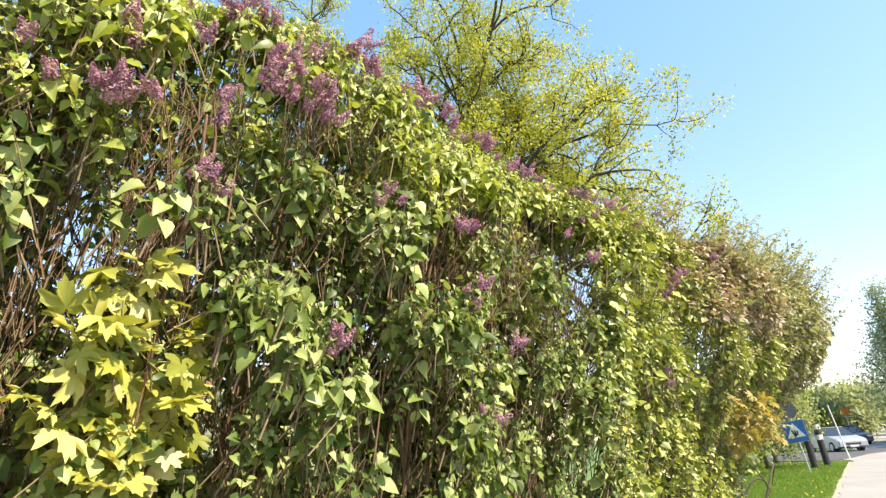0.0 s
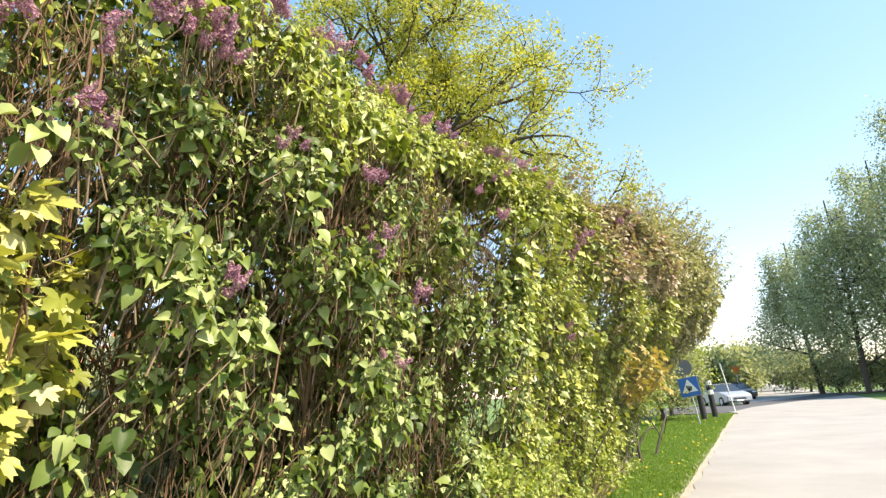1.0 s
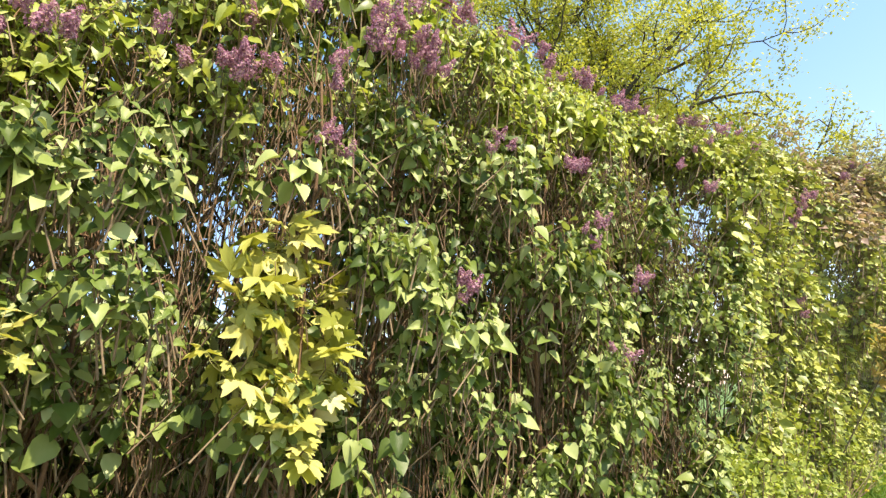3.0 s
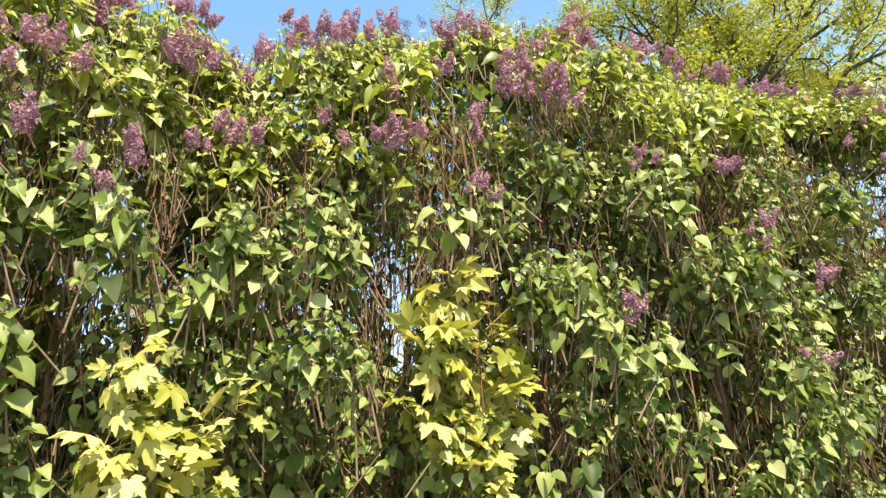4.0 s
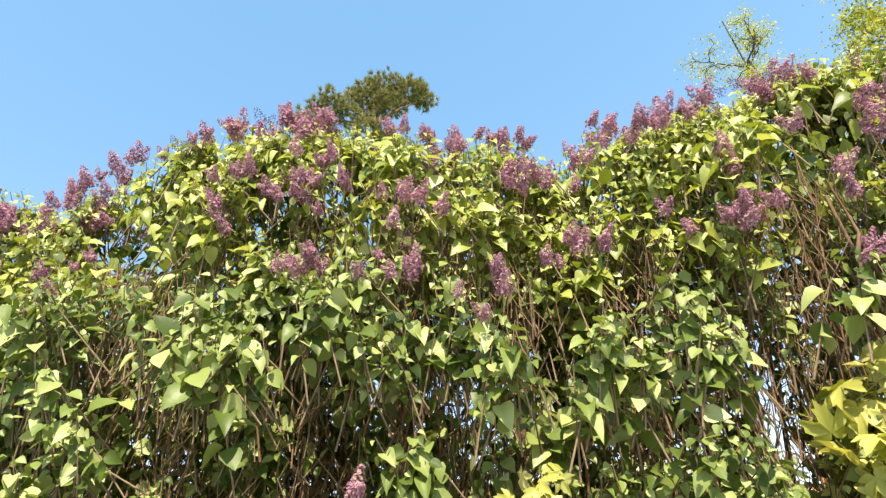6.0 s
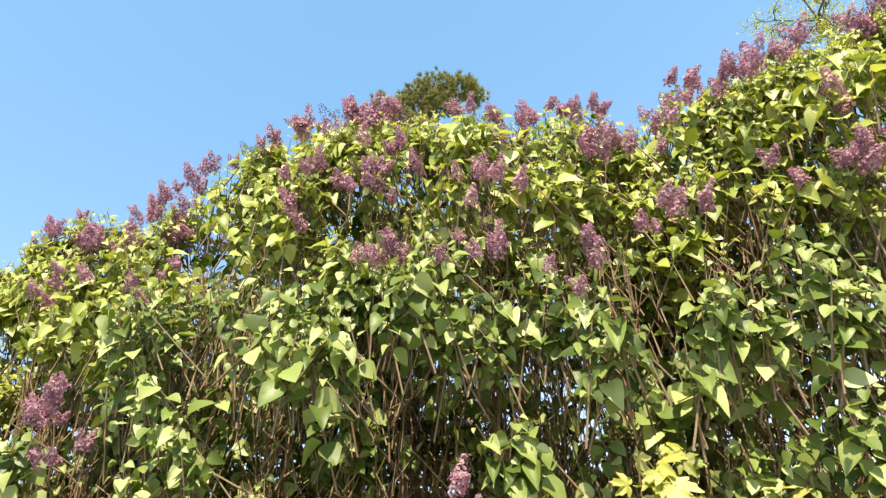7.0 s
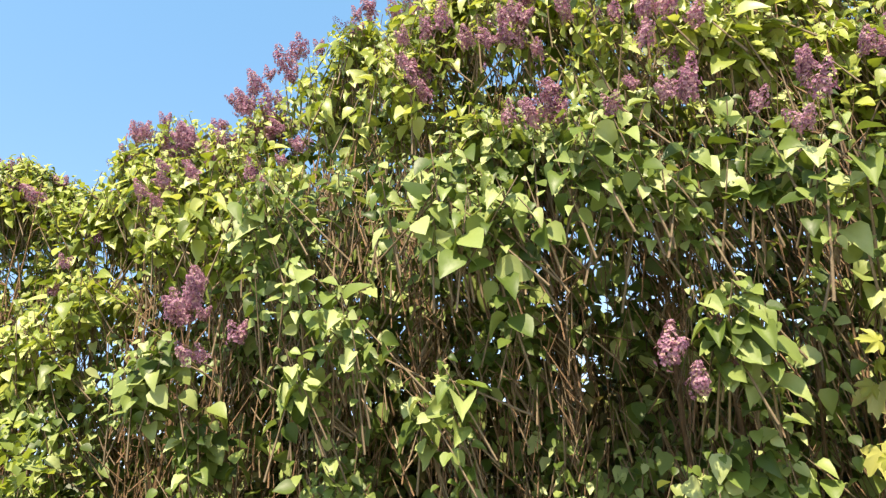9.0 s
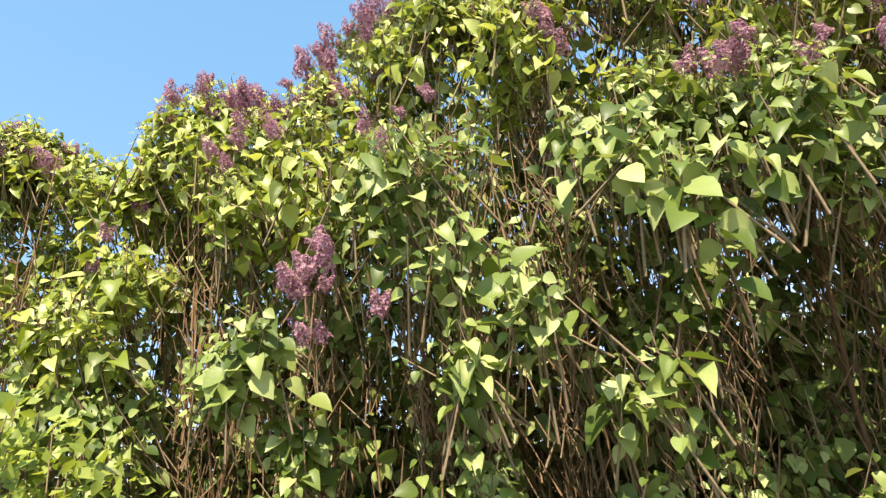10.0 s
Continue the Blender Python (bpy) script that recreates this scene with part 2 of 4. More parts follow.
def tubes(name, lines, sides=6):
    """Tapered limbs: each line is (points (n, 3), radii (n,))."""
    vs, fs, base = [], [], 0
    for pts, radii in lines:
        pts, radii = np.asarray(pts, float), np.asarray(radii, float)
        way = unit(np.gradient(pts, axis=0))
        side = unit(np.cross(way, np.array([0.31, 0.17, 0.11]) + (np.abs(way[:, 2:3]) < 0.7) * np.array([0, 0, 1.0])))
        up = np.cross(way, side)
        a = np.linspace(0, 2 * np.pi, sides, endpoint=False)
        ring = pts[:, None] + radii[:, None, None] * (np.cos(a)[None, :, None] * side[:, None] + np.sin(a)[None, :, None] * up[:, None])
        vs.append(ring.reshape(-1, 3))
        n = len(pts)
        i, j = np.meshgrid(np.arange(n - 1), np.arange(sides), indexing="ij")
        k = (j + 1) % sides
        fs.append(np.stack([i * sides + j, i * sides + k, (i + 1) * sides + k, (i + 1) * sides + j], -1).reshape(-1, 4) + base)
        base += n * sides
    return mesh_from(name, np.concatenate(vs), np.concatenate(fs), True)


def sticks(name, start, end, radius):
    """Many short straight three-sided twigs in one mesh."""
    way = unit(end - start)
    side = unit(np.cross(way, np.array([0.31, 0.87, 0.11])))
    up = np.cross(way, side)
    v = []
    for centre, r in ((start, radius), (end, radius * 0.5)):
        v += [centre + r[:, None] * (math.cos(a) * side + math.sin(a) * up) for a in (0.0, 2.094, 4.189)]
    faces = np.array([(0, 1, 4, 3), (1, 2, 5, 4), (2, 0, 3, 5)])
    return mesh_from(name, np.stack(v, 1).reshape(-1, 3), (faces[None] + (np.arange(len(start)) * 6)[:, None, None]).reshape(-1, 4), True)


def box_into(bm, size, matrix=Matrix(), bevel=0.0):
    made = bmesh.ops.create_cube(bm, size=1.0, matrix=matrix @ Matrix.Diagonal((*size, 1)))
    if bevel:
        edges = list({e for v in made["verts"] for e in v.link_edges})
        bmesh.ops.bevel(bm, geom=edges, offset=bevel, segments=2, affect="EDGES")
    return bm


def box(size, matrix=Matrix(), bevel=0.0):
    return box_into(bmesh.new(), size, matrix, bevel)


def rod(r1, r2, length, matrix=Matrix(), sides=16):
    bm = bmesh.new()
    bmesh.ops.create_cone(bm, cap_ends=True, segments=sides, radius1=r1, radius2=r2, depth=length, matrix=matrix @ Matrix.Translation((0, 0, length / 2)))
    return bm


def heart_leaf(fold, droop, twist):
    """A broad heart-shaped leaf with a pointed tip: folded at the midrib, wavy along its rim."""
    rows = [(-0.06, 0.13), (0.02, 0.29), (0.16, 0.40), (0.34, 0.42), (0.54, 0.36), (0.74, 0.23), (0.89, 0.09), (1.0, 0.004)]
    v, f = [], []
    for i, (y, w) in enumerate(rows):
        for side in (-1.0, -0.55, 0.0, 0.55, 1.0):
            x = side * w
            wave = 0.035 * math.sin(2.3 * i + 1.7 * side + 5 * twist) * abs(side)
            notch = 0.05 * (1 - abs(side)) if i == 0 else 0.0
            v.append((x, y + notch, fold * abs(x) * 1.7 - droop * y * y + wave + twist * x * y))
    for i in range(len(rows) - 1):
        for k in range(4):
            a, b = 5 * i + k, 5 * i + k + 5
            f += [(a, a + 1, b + 1), (a, b + 1, b)]
    return np.array(v, float), np.array(f)


def strip_leaf(rows, fold=0.12, droop=0.25):
    """A leaf along +y from rows of (y, half width), folded at the midrib; triangles."""
    v, f = [], []
    for y, w in rows:
        z = -droop * y * y
        v += [(-w, y, z + fold * w * 2), (0, y + 0.0, z), (w, y, z + fold * w * 2)]
    for i in range(len(rows) - 1):
        a, b = 3 * i, 3 * i + 3
        for l, r in ((0, 1), (1, 2)):
            f += [(a + l, a + r, b + r), (a + l, b + r, b + l)]
    return np.array(v, float), np.array(f)


HEART = [heart_leaf(0.18 + 0.14 * k, 0.10 + 0.16 * k, 0.25 * (k - 1)) for k in range(4)]
OVAL = strip_leaf([(0.0, 0.04), (0.5, 0.30), (1.0, 0.01)], 0.2, 0.25)
SMALL = (np.array([(0, 0, 0), (-0.33, 0.45, 0.06), (0, 1.0, -0.12), (0.33, 0.45, 0.06)], float), np.array([(0, 2, 1), (0, 3, 2)]))
PLAIN_HEART = [strip_leaf([(-0.03, 0.12), (0.14, 0.37), (0.40, 0.42), (0.70, 0.26), (1.0, 0.004)], 0.10 + 0.07 * k, 0.10 + 0.15 * k) for k in range(4)]
ROUGH_HEART = (np.array([(0, 0, 0), (-0.31, 0.16, 0.06), (-0.33, 0.52, 0.0), (0, 1.0, -0.25), (0.33, 0.52, 0.0), (0.31, 0.16, 0.06)], float), np.array([(0, 2, 1), (0, 3, 2), (0, 4, 3), (0, 5, 4)]))
BLADE = (np.array([(-0.035, 0, 0), (0.035, 0, 0), (0, 0.6, -0.05), (0.01, 1.0, -0.3)], float), np.array([(0, 1, 2), (1, 3, 2)]))
NEEDLES = (np.array([(-0.08, 0, 0), (0.08, 0, 0), (0, 1.0, -0.05)], float), np.array([(0, 1, 2)]))


def maple_template(curl):
    """A five-lobed maple leaf: long pointed lobes with side teeth, deep bays between, cupped by curl."""
    half = [(0, 1.08), (8, 0.86), (16, 0.92), (20, 0.70), (30, 0.54), (40, 0.74), (46, 0.90), (53, 1.0), (62, 0.80), (72, 0.78), (77, 0.62), (90, 0.50), (102, 0.66), (113, 0.76), (124, 0.56),
            (142, 0.44), (162, 0.24)]
    rim = [(-a, r) for a, r in half[:0:-1]] + half
    v = [(0, 0, 0)]
    for a, r in rim:
        lobe = abs((abs(a) + 26) % 52 - 26) / 26
        a = radians(a)
        x, y = r * 0.60 * math.sin(a), r * 0.60 * math.cos(a)
        v.append((x, y, -curl * (x * x + y * y) + 0.07 * lobe))
    v = np.array(v) + np.array([0, 0.16, 0])
    return v, np.array([(0, i + 1, i) for i in range(1, len(rim))])


MAPLES = [maple_template(c) for c in (0.1, 0.4, 0.75)]

# ---- ground, road and verge ----
def sheet(name, corners, z, material, label, category, cuts=1):
    v = [(*c, z) for c in corners]
    ob = new(name, bpy.data.meshes.new(name))
    ob.data.from_pydata(v, [], [tuple(range(len(v)))])
    ob.data.materials.append(material)
    return tagged(ob, label, category, kind="structure")


sheet("ground", [(-1500, -1500), (1500, -1500), (1500, 1500), (-1500, 1500)], 0.0, SOIL, "grassy ground with bare patches reaching the horizon", "ground")


def slab(name, strip, z, thick, material, label, category):
    """A flat slab over a strip of (s, d) corners, with real edges."""
    bm = bmesh.new()
    top = [bm.verts.new(place(s, d, z)) for s, d in strip]
    face = bm.faces.new(top)
    face.normal_update()
    if face.normal.z < 0:
        face.normal_flip()
    rim = list(face.verts)
    low = [bm.verts.new(v.co - Vector((0, 0, thick))) for v in rim]
    for i in range(len(rim)):
        j = (i + 1) % len(rim)
        bm.faces.new((rim[i], low[i], low[j], rim[j]))
    ob = part(name, bm, material)
    return tagged(ob, label, category, kind="structure")


def ragged(s0, s1, d, step, amount, seed):
    local = random.Random(seed)
    n = int(abs(s1 - s0) / step)
    return [(s0 + (s1 - s0) * i / n, d + local.uniform(-amount, amount)) for i in range(n + 1)]


slab("road", ragged(-60, 34, 0.0, 0.5, 0.05, 3) + [(36, -0.6), (39, -14), (46, -14), (46, -0.3)] + [(300, 0.0), (300, 7.0), (-60, 7.5)], 0.035, 0.034, ASPHALT, "sun-bleached pale asphalt road with a crumbling edge", "road")
# Tree shade across the street, laid as a darker slab over the road.
slab("side_street", [(34.5, -0.8), (36.5, -0.1), (40.6, 0.6), (51.2, 5.0), (62.3, 10.4), (95, 26), (100, 24), (70.7, 11.9), (62.3, 5.9), (49.5, 0.9), (47, -3), (46, -14), (40, -14)], 0.041, 0.04, SHADEASPHALT, "dark newly laid asphalt of a crossing street", "road")
slab("road_shoulder", ragged(-60, 33, 0.12, 0.4, 0.05, 5) + ragged(33, -60, -0.22, 0.35, 0.09, 6), 0.022, 0.021, GRAVEL, "strip of sandy gravel along the asphalt edge", "road shoulder")


# ---- lilac hedge ----
TOP = [(-9, 4.0), (-4.0, 4.05), (-3.78, 3.95), (-3.55, 3.83), (-3.42, 3.58), (-3.28, 3.6), (-3.2, 3.88), (-3.1, 3.97), (-2.85, 4.06), (-2.72, 3.93), (-2.62, 3.8), (-2.5, 3.88), (-2.38, 4.0),
       (-2.2, 4.06), (-1.95, 4.2), (-1.5, 4.2), (-1.0, 4.12), (-0.5, 4.04), (-0.1, 4.02), (0.1, 3.88), (0.24, 3.69), (0.5, 3.9), (0.85, 3.85), (1.3, 4.0), (1.85, 4.17), (2.2, 4.07), (2.7, 4.0),
       (3.6, 4.08), (4.5, 3.9), (6.0, 3.85), (7.5, 3.9), (9.0, 3.92), (11, 3.98), (14, 3.8)]
TOP_S, TOP_Z = np.array([a for a, b in TOP]), np.array([b for a, b in TOP])


def top_of(s):
    return np.interp(s, TOP_S, TOP_Z) + 0.22


FRONT_S = [-9, -3, -2, -0.5, 0, 1, 2, 3, 4.5, 6.5, 9, 12]
FRONT_LOW = [-1.9, -1.85, -1.8, -1.6, -1.4, -1.15, -0.9, -0.75, -0.8, -0.85, -0.85, -0.95]
FRONT_MID = [-1.75, -1.6, -1.3, -1.05, -1.1, -1.0, -0.8, -0.62, -0.55, -0.4, 0.0, 0.45]
FRONT_HIGH = [-1.8, -1.7, -1.45, -1.2, -1.2, -0.95, -0.8, -0.75, -0.6, -0.25, 0.3, 0.85]
CREST = [-2.2, -2.05, -1.95, -1.85, -1.8, -1.7, -1.6, -1.5, -1.3, -0.7, -0.15, 0.4]


def front_of(s, z):
    """How far towards the road the foliage reaches at s and height z: it leans out over its foot, and its crest lies back."""
    low, mid, high, crest = (np.interp(s, FRONT_S, reach) for reach in (FRONT_LOW, FRONT_MID, FRONT_HIGH, CREST))
    k, m = np.clip((z - 1.6) / 1.0, 0, 1), np.clip((z - 2.7) / 0.6, 0, 1)
    crown = np.clip((z - (top_of(s) - 0.8)) / 0.8, 0, 1) ** 2
    bulge = np.interp(s, [2.0, 4.5], [0.07, 0.15]) * np.sin(2.6 * s + 1.1 * z) * np.sin(2.2 * z + 0.7 * s)
    face = (low * (1 - k) + mid * k) * (1 - m) + high * m
    face = face - np.interp(s, [3.0, 5.0], [0.0, 0.55]) * np.clip((1.3 - z) / 1.3, 0, 1)
    return face * (1 - crown) + crest * crown + bulge


def opening(s, d, z):
    """Thin places that let one look through the hedge into the garden."""
    first = (np.abs(s - 1.47 + (d + 1.2) * 0.633) < 0.13) & (z > 1.6) & (z < 2.05)
    second = (np.abs(s - 1.74 + (d + 1.2) * 0.75) < 0.12) & (z > 1.0) & (z < 1.38)
    third = (np.abs(s - 0.78 + (d + 1.2) * 0.55) < 0.10) & (z > 2.05) & (z < 2.85)
    fourth = (np.abs(s + 0.1) < 0.05) & (z > 2.05) & (z < 2.75)
    return first | second | third | fourth


def wander(start, end, n, sway, local):
    """A bent line from start to end."""
    t = np.linspace(0, 1, n)[:, None]
    pts = np.asarray(start) * (1 - t) + np.asarray(end) * t
    a, b, p = local.normal(0, sway, 3), local.normal(0, sway * 0.5, 3), local.uniform(0, 6)
    bend = np.sin(np.pi * t) * a + np.sin(2 * np.pi * t + p) * b * t
    bend[:, 2] *= 0.3
    return pts + bend


A3, C3 = np.array(ALONG), np.array(ACROSS)


def xyz(s, d, z):
    return np.array(ORIGIN) + np.asarray(s)[..., None] * A3 + np.asarray(d)[..., None] * C3 + np.asarray(z)[..., None] * np.array([0, 0, 1.0])


CLUMPS = [(-1.99, 3.04), (-1.9, 1.99), (-1.9, 2.37), (-1.69, 2.44), (-1.48, 2.23), (-1.47, 1.91), (-1.43, 2.97), (-1.28, 2.73), (-1.15, 2.71), (-0.86, 2.86), (-0.59, 2.29), (-0.22, 2.56), (0.11, 2.56), (0.36, 2.69),
          (0.44, 2.19), (0.5, 2.55), (0.56, 2.1), (0.61, 2.48), (1.1, 2.71), (1.33, 1.63), (1.34, 2.36), (1.46, 2.32), (1.61, 2.1), (1.79, 1.9), (1.94, 2.06), (1.95, 1.65), (2.57, 1.43), (2.85, 1.57)]


def shoots(count, local, s_range, density, low=0.1, sink=0.3, bunch=14):
    """Leafy shoots in bunches: s, height and how deep they sit in the hedge."""
    n = count * 3 // (bunch * 2)
    s = local.uniform(*s_range, n * 4)
    z = local.uniform(low, 1.0, n * 4) * top_of(s)
    keep = local.uniform(0, 1, n * 4) < density(s, z)
    s, z = s[keep][:n * 2 // 3], z[keep][:n * 2 // 3]
    ridge = local.uniform(*s_range, n // 4)
    s, z = np.concatenate([s, ridge]), np.concatenate([z, top_of(ridge) - np.abs(local.normal(0, 0.1, len(ridge)))])
    deep = local.exponential(sink, len(s)) - 0.06
    many = local.integers(2, 2 * bunch - 1, len(s))
    s, z, deep = np.repeat(s, many), np.repeat(z, many), np.repeat(deep, many)
    s = s + local.normal(0, 0.085, len(s)) * (1 + 2 * (s > 5))
    z, deep = np.minimum(z + local.normal(0, 0.07, len(s)), top_of(s)), deep + np.abs(local.normal(0, 0.08, len(s)))
    for at, height in CLUMPS:
        if s_range[0] + 0.1 <= at < s_range[1] - 0.1:
            s = np.append(s, at + local.normal(0, 0.055, 11))
            z, deep = np.append(z, height + local.normal(-0.02, 0.04, 11)), np.append(deep, local.uniform(-0.14, 0.0, 11))
    return s, z, deep


def lilac_density(s, z):
    below = top_of(s) - z
    patch = 0.5 + 0.5 * np.sin(s * 3.1 + 1.0) * np.sin(z * 3.7 + s * 1.3)
    mid = np.where((s > -2.6) & (s < 1.0) & (z < 2.75), 0.06 + 0.34 * patch, 0.6 + 0.4 * patch)
    low = (0.45 + 0.5 * patch) * np.where((s > -2.8) & (s < -0.4), 0.6, 0.8)
    skirt = (s > -2.6) & (s < -0.4) & (z > 1.7) & (z < 2.1)
    return np.where((below < 1.0) | skirt, 1.0, np.where(z > 2.1, mid, low))


def leafy(s, z, local, pairs, size, deep, wild):
    """Opposite pairs of leaves along drooping shoots. Returns places, ways, faces, sizes."""
    n = len(s)
    below = top_of(s) - z
    d = front_of(s, z) - deep
    out = unit(C3[None] * local.uniform(0.1, 0.9, (n, 1)) + A3[None] * local.normal(0, 0.4, (n, 1)) + np.array([0, 0, 1.0]) * local.uniform(0.5, 1.4, (n, 1)))
    foot = xyz(s, d, z)
    at, way, face, big, twigs = [], [], [], [], []
    shut = ~opening(s, d, z)
    for i in np.flatnonzero(shut):
        k = local.integers(*pairs)
        length = 0.045 * k + 0.05
        twigs.append((np.stack([foot[i] - out[i] * (length + 0.12), foot[i]]), np.array([0.005, 0.002])))
        side = unit(np.cross(out[i], local.normal(0, 1, 3)))
        other = np.cross(out[i], side)
        grow = size[0] + (size[1] - size[0]) * local.uniform(0, 1) ** 1.6
        for j in range(k):
            base = foot[i] - out[i] * (length * j / k)
            axis = side if j % 2 else other
            for sign in (1, -1):
                w = axis * sign + out[i] * local.uniform(0.1, 0.5) + C3 * 0.25 + np.array([0, 0, -local.uniform(*((0.35, 1.5) if below[i] > 0.9 else (0.4, 1.5)))]) + local.normal(0, 0.2, 3)
                w = w / np.linalg.norm(w)
                at.append(base + w * 0.018)
                way.append(w)
                face.append(np.array([0, 0, 0.8]) + C3 * 1.0 + axis * sign * 0.25 + local.normal(0, wild * (1.0 if below[i] < 0.8 else 1.7), 3))
                big.append(grow * local.uniform(0.55, 1.15) * (0.5 if j == 0 else 1.0))
    return np.array(at), np.array(way), np.array(face), np.array(big), twigs


LEAF_MESHES = {}


def leaf_mesh(kind, template, material):
    if kind not in LEAF_MESHES:
        LEAF_MESHES[kind] = mesh_from(kind, *template, True)
        LEAF_MESHES[kind].materials.append(material)
    return LEAF_MESHES[kind]


def leaf_objects(name, templates, material, at, turns, sizes, parent):
    """Leaves that can be told apart: each an object on a shared mesh."""
    for i in range(len(at)):
        k = i % len(templates)
        m = Matrix.Translation(at[i]) @ Matrix(turns[i].tolist()).to_4x4() @ Matrix.Scale(float(sizes[i]), 4)
        part(name, leaf_mesh(name + material.name + str(k), templates[k], material), material, parent, matrix=m)


PETALS = (np.array([(0, 0, 0), (-0.42, 0.6, 0.05), (0, 1.0, -0.1), (0.42, 0.6, 0.05)], float), np.array([(0, 2, 1), (0, 3, 2)]))


def panicle_mesh(seed, buds):
    """A lilac panicle: a loose cone of small four-petalled florets on a thin stalk."""
    local = np.random.default_rng(seed)
    at, way, face, size = [], [], [], []
    count = 54
    for i in range(count):
        t = (i + 0.5) / count
        r = 0.040 * (1 - t) ** 0.7 * local.uniform(0.4, 1.1) + 0.004
        a = i * 2.4 + local.uniform(-0.4, 0.4)
        centre = np.array([r * math.cos(a), r * math.sin(a), t * 0.13])
        outward = unit(np.array([math.cos(a), math.sin(a), 0.25 + 0.8 * t]) + local.normal(0, 0.25, 3))
        one = unit(np.cross(outward, local.normal(0, 1, 3)))
        two = np.cross(outward, one)
        for w in (one, two, -one, -two):
            at.append(centre + outward * 0.004)
            way.append(w + outward * (0.3 if not buds else 1.6))
            face.append(outward)
            size.append((0.0135 if not buds else 0.009) * local.uniform(0.8, 1.2) * (1.1 - 0.4 * t))
    return scatter("panicle", PETALS, at, frames(np.array(way), np.array(face)), size)


def truss_mesh(seed, buds):
    """Two or three panicles that spread from one shoot, in one mesh."""
    local = np.random.default_rng(seed)
    joined = bmesh.new()
    for k in range(2 + seed % 2):
        one = panicle_mesh(seed * 3 + k, buds)
        one.transform(pose(0, 0, 0, math.degrees(local.normal(0, 0.38)), math.degrees(local.normal(0, 0.38)), 120 * k) @ Matrix.Scale(local.uniform(0.75, 1.1), 4))
        joined.from_mesh(one)
        bpy.data.meshes.remove(one)
    data = bpy.data.meshes.new("truss")
    joined.to_mesh(data)
    joined.free()
    return data


PANICLES = [truss_mesh(40 + k, False) for k in range(4)] + [truss_mesh(60, True)]
for k, m in enumerate(PANICLES):
    m.materials.append(PETAL if k < 4 else BUD)


FLOWERS = [(-0.05, 3.4, 7), (-0.45, 3.33, 4), (-1.03, 3.49, 5), (-0.95, 3.05, 3), (0.11, 3.01, 5), (-0.16, 2.91, 3), (-0.62, 3.08, 2), (-0.52, 2.88, 2), (1.41, 3.39, 5), (1.58, 3.32, 4), (1.13, 3.07, 2),
           (0.9, 3.25, 2), (-0.91, 3.03, 3), (-0.39, 2.76, 1), (-1.03, 3.46, 4), (-1.3, 3.61, 3), (-2.32, 2.68, 3), (-0.68, 2.21, 1), (-0.66, 2.13, 1), (1.36, 3.23, 6), (1.58, 3.19, 4), (1.19, 2.76, 3),
           (2.08, 2.86, 2), (2.73, 2.93, 3), (2.7, 2.5, 3), (3.2, 2.27, 3), (2.91, 1.84, 1), (1.79, 2.19, 3), (5.98, 2.22, 2), (6.49, 3.29, 5), (-2.51, 3.42, 4), (-2.3, 2.72, 4), (-2.22, 2.53, 2)]


def flower(s, d, z, local, back, bush, size=1.0):
    at = xyz(np.float64(s), np.float64(d), np.float64(z)) - back
    lean = unit(np.array([0, 0, 1.1]) + C3 * local.uniform(-0.1, 0.8) + local.normal(0, 0.35, 3))
    turn = frames(np.cross(lean, [1, 0, 0])[None], lean[None])[0]
    mesh = PANICLES[4 if local.uniform() < 0.12 else local.integers(0, 4)]
    m = Matrix.Translation(at) @ Matrix(turn.tolist()).to_4x4() @ Matrix.Scale(size * local.uniform(0.65, 1.1), 4)
    part("flower_panicle", mesh, PETAL, bush, matrix=m)


def full_density(s, z):
    return 0.7 + 0.3 * np.sin(s * 4.1 + 1.0) * np.sin(z * 4.7 + s * 1.3)


LEAN = 0.13


def bunched(s):
    """Draws places along the hedge together into clumps of stems."""
    return s + 0.062 * np.sin(2 * np.pi * s / 0.47) + 0.05 * np.sin(2 * np.pi * s / 0.29 + 1.0)


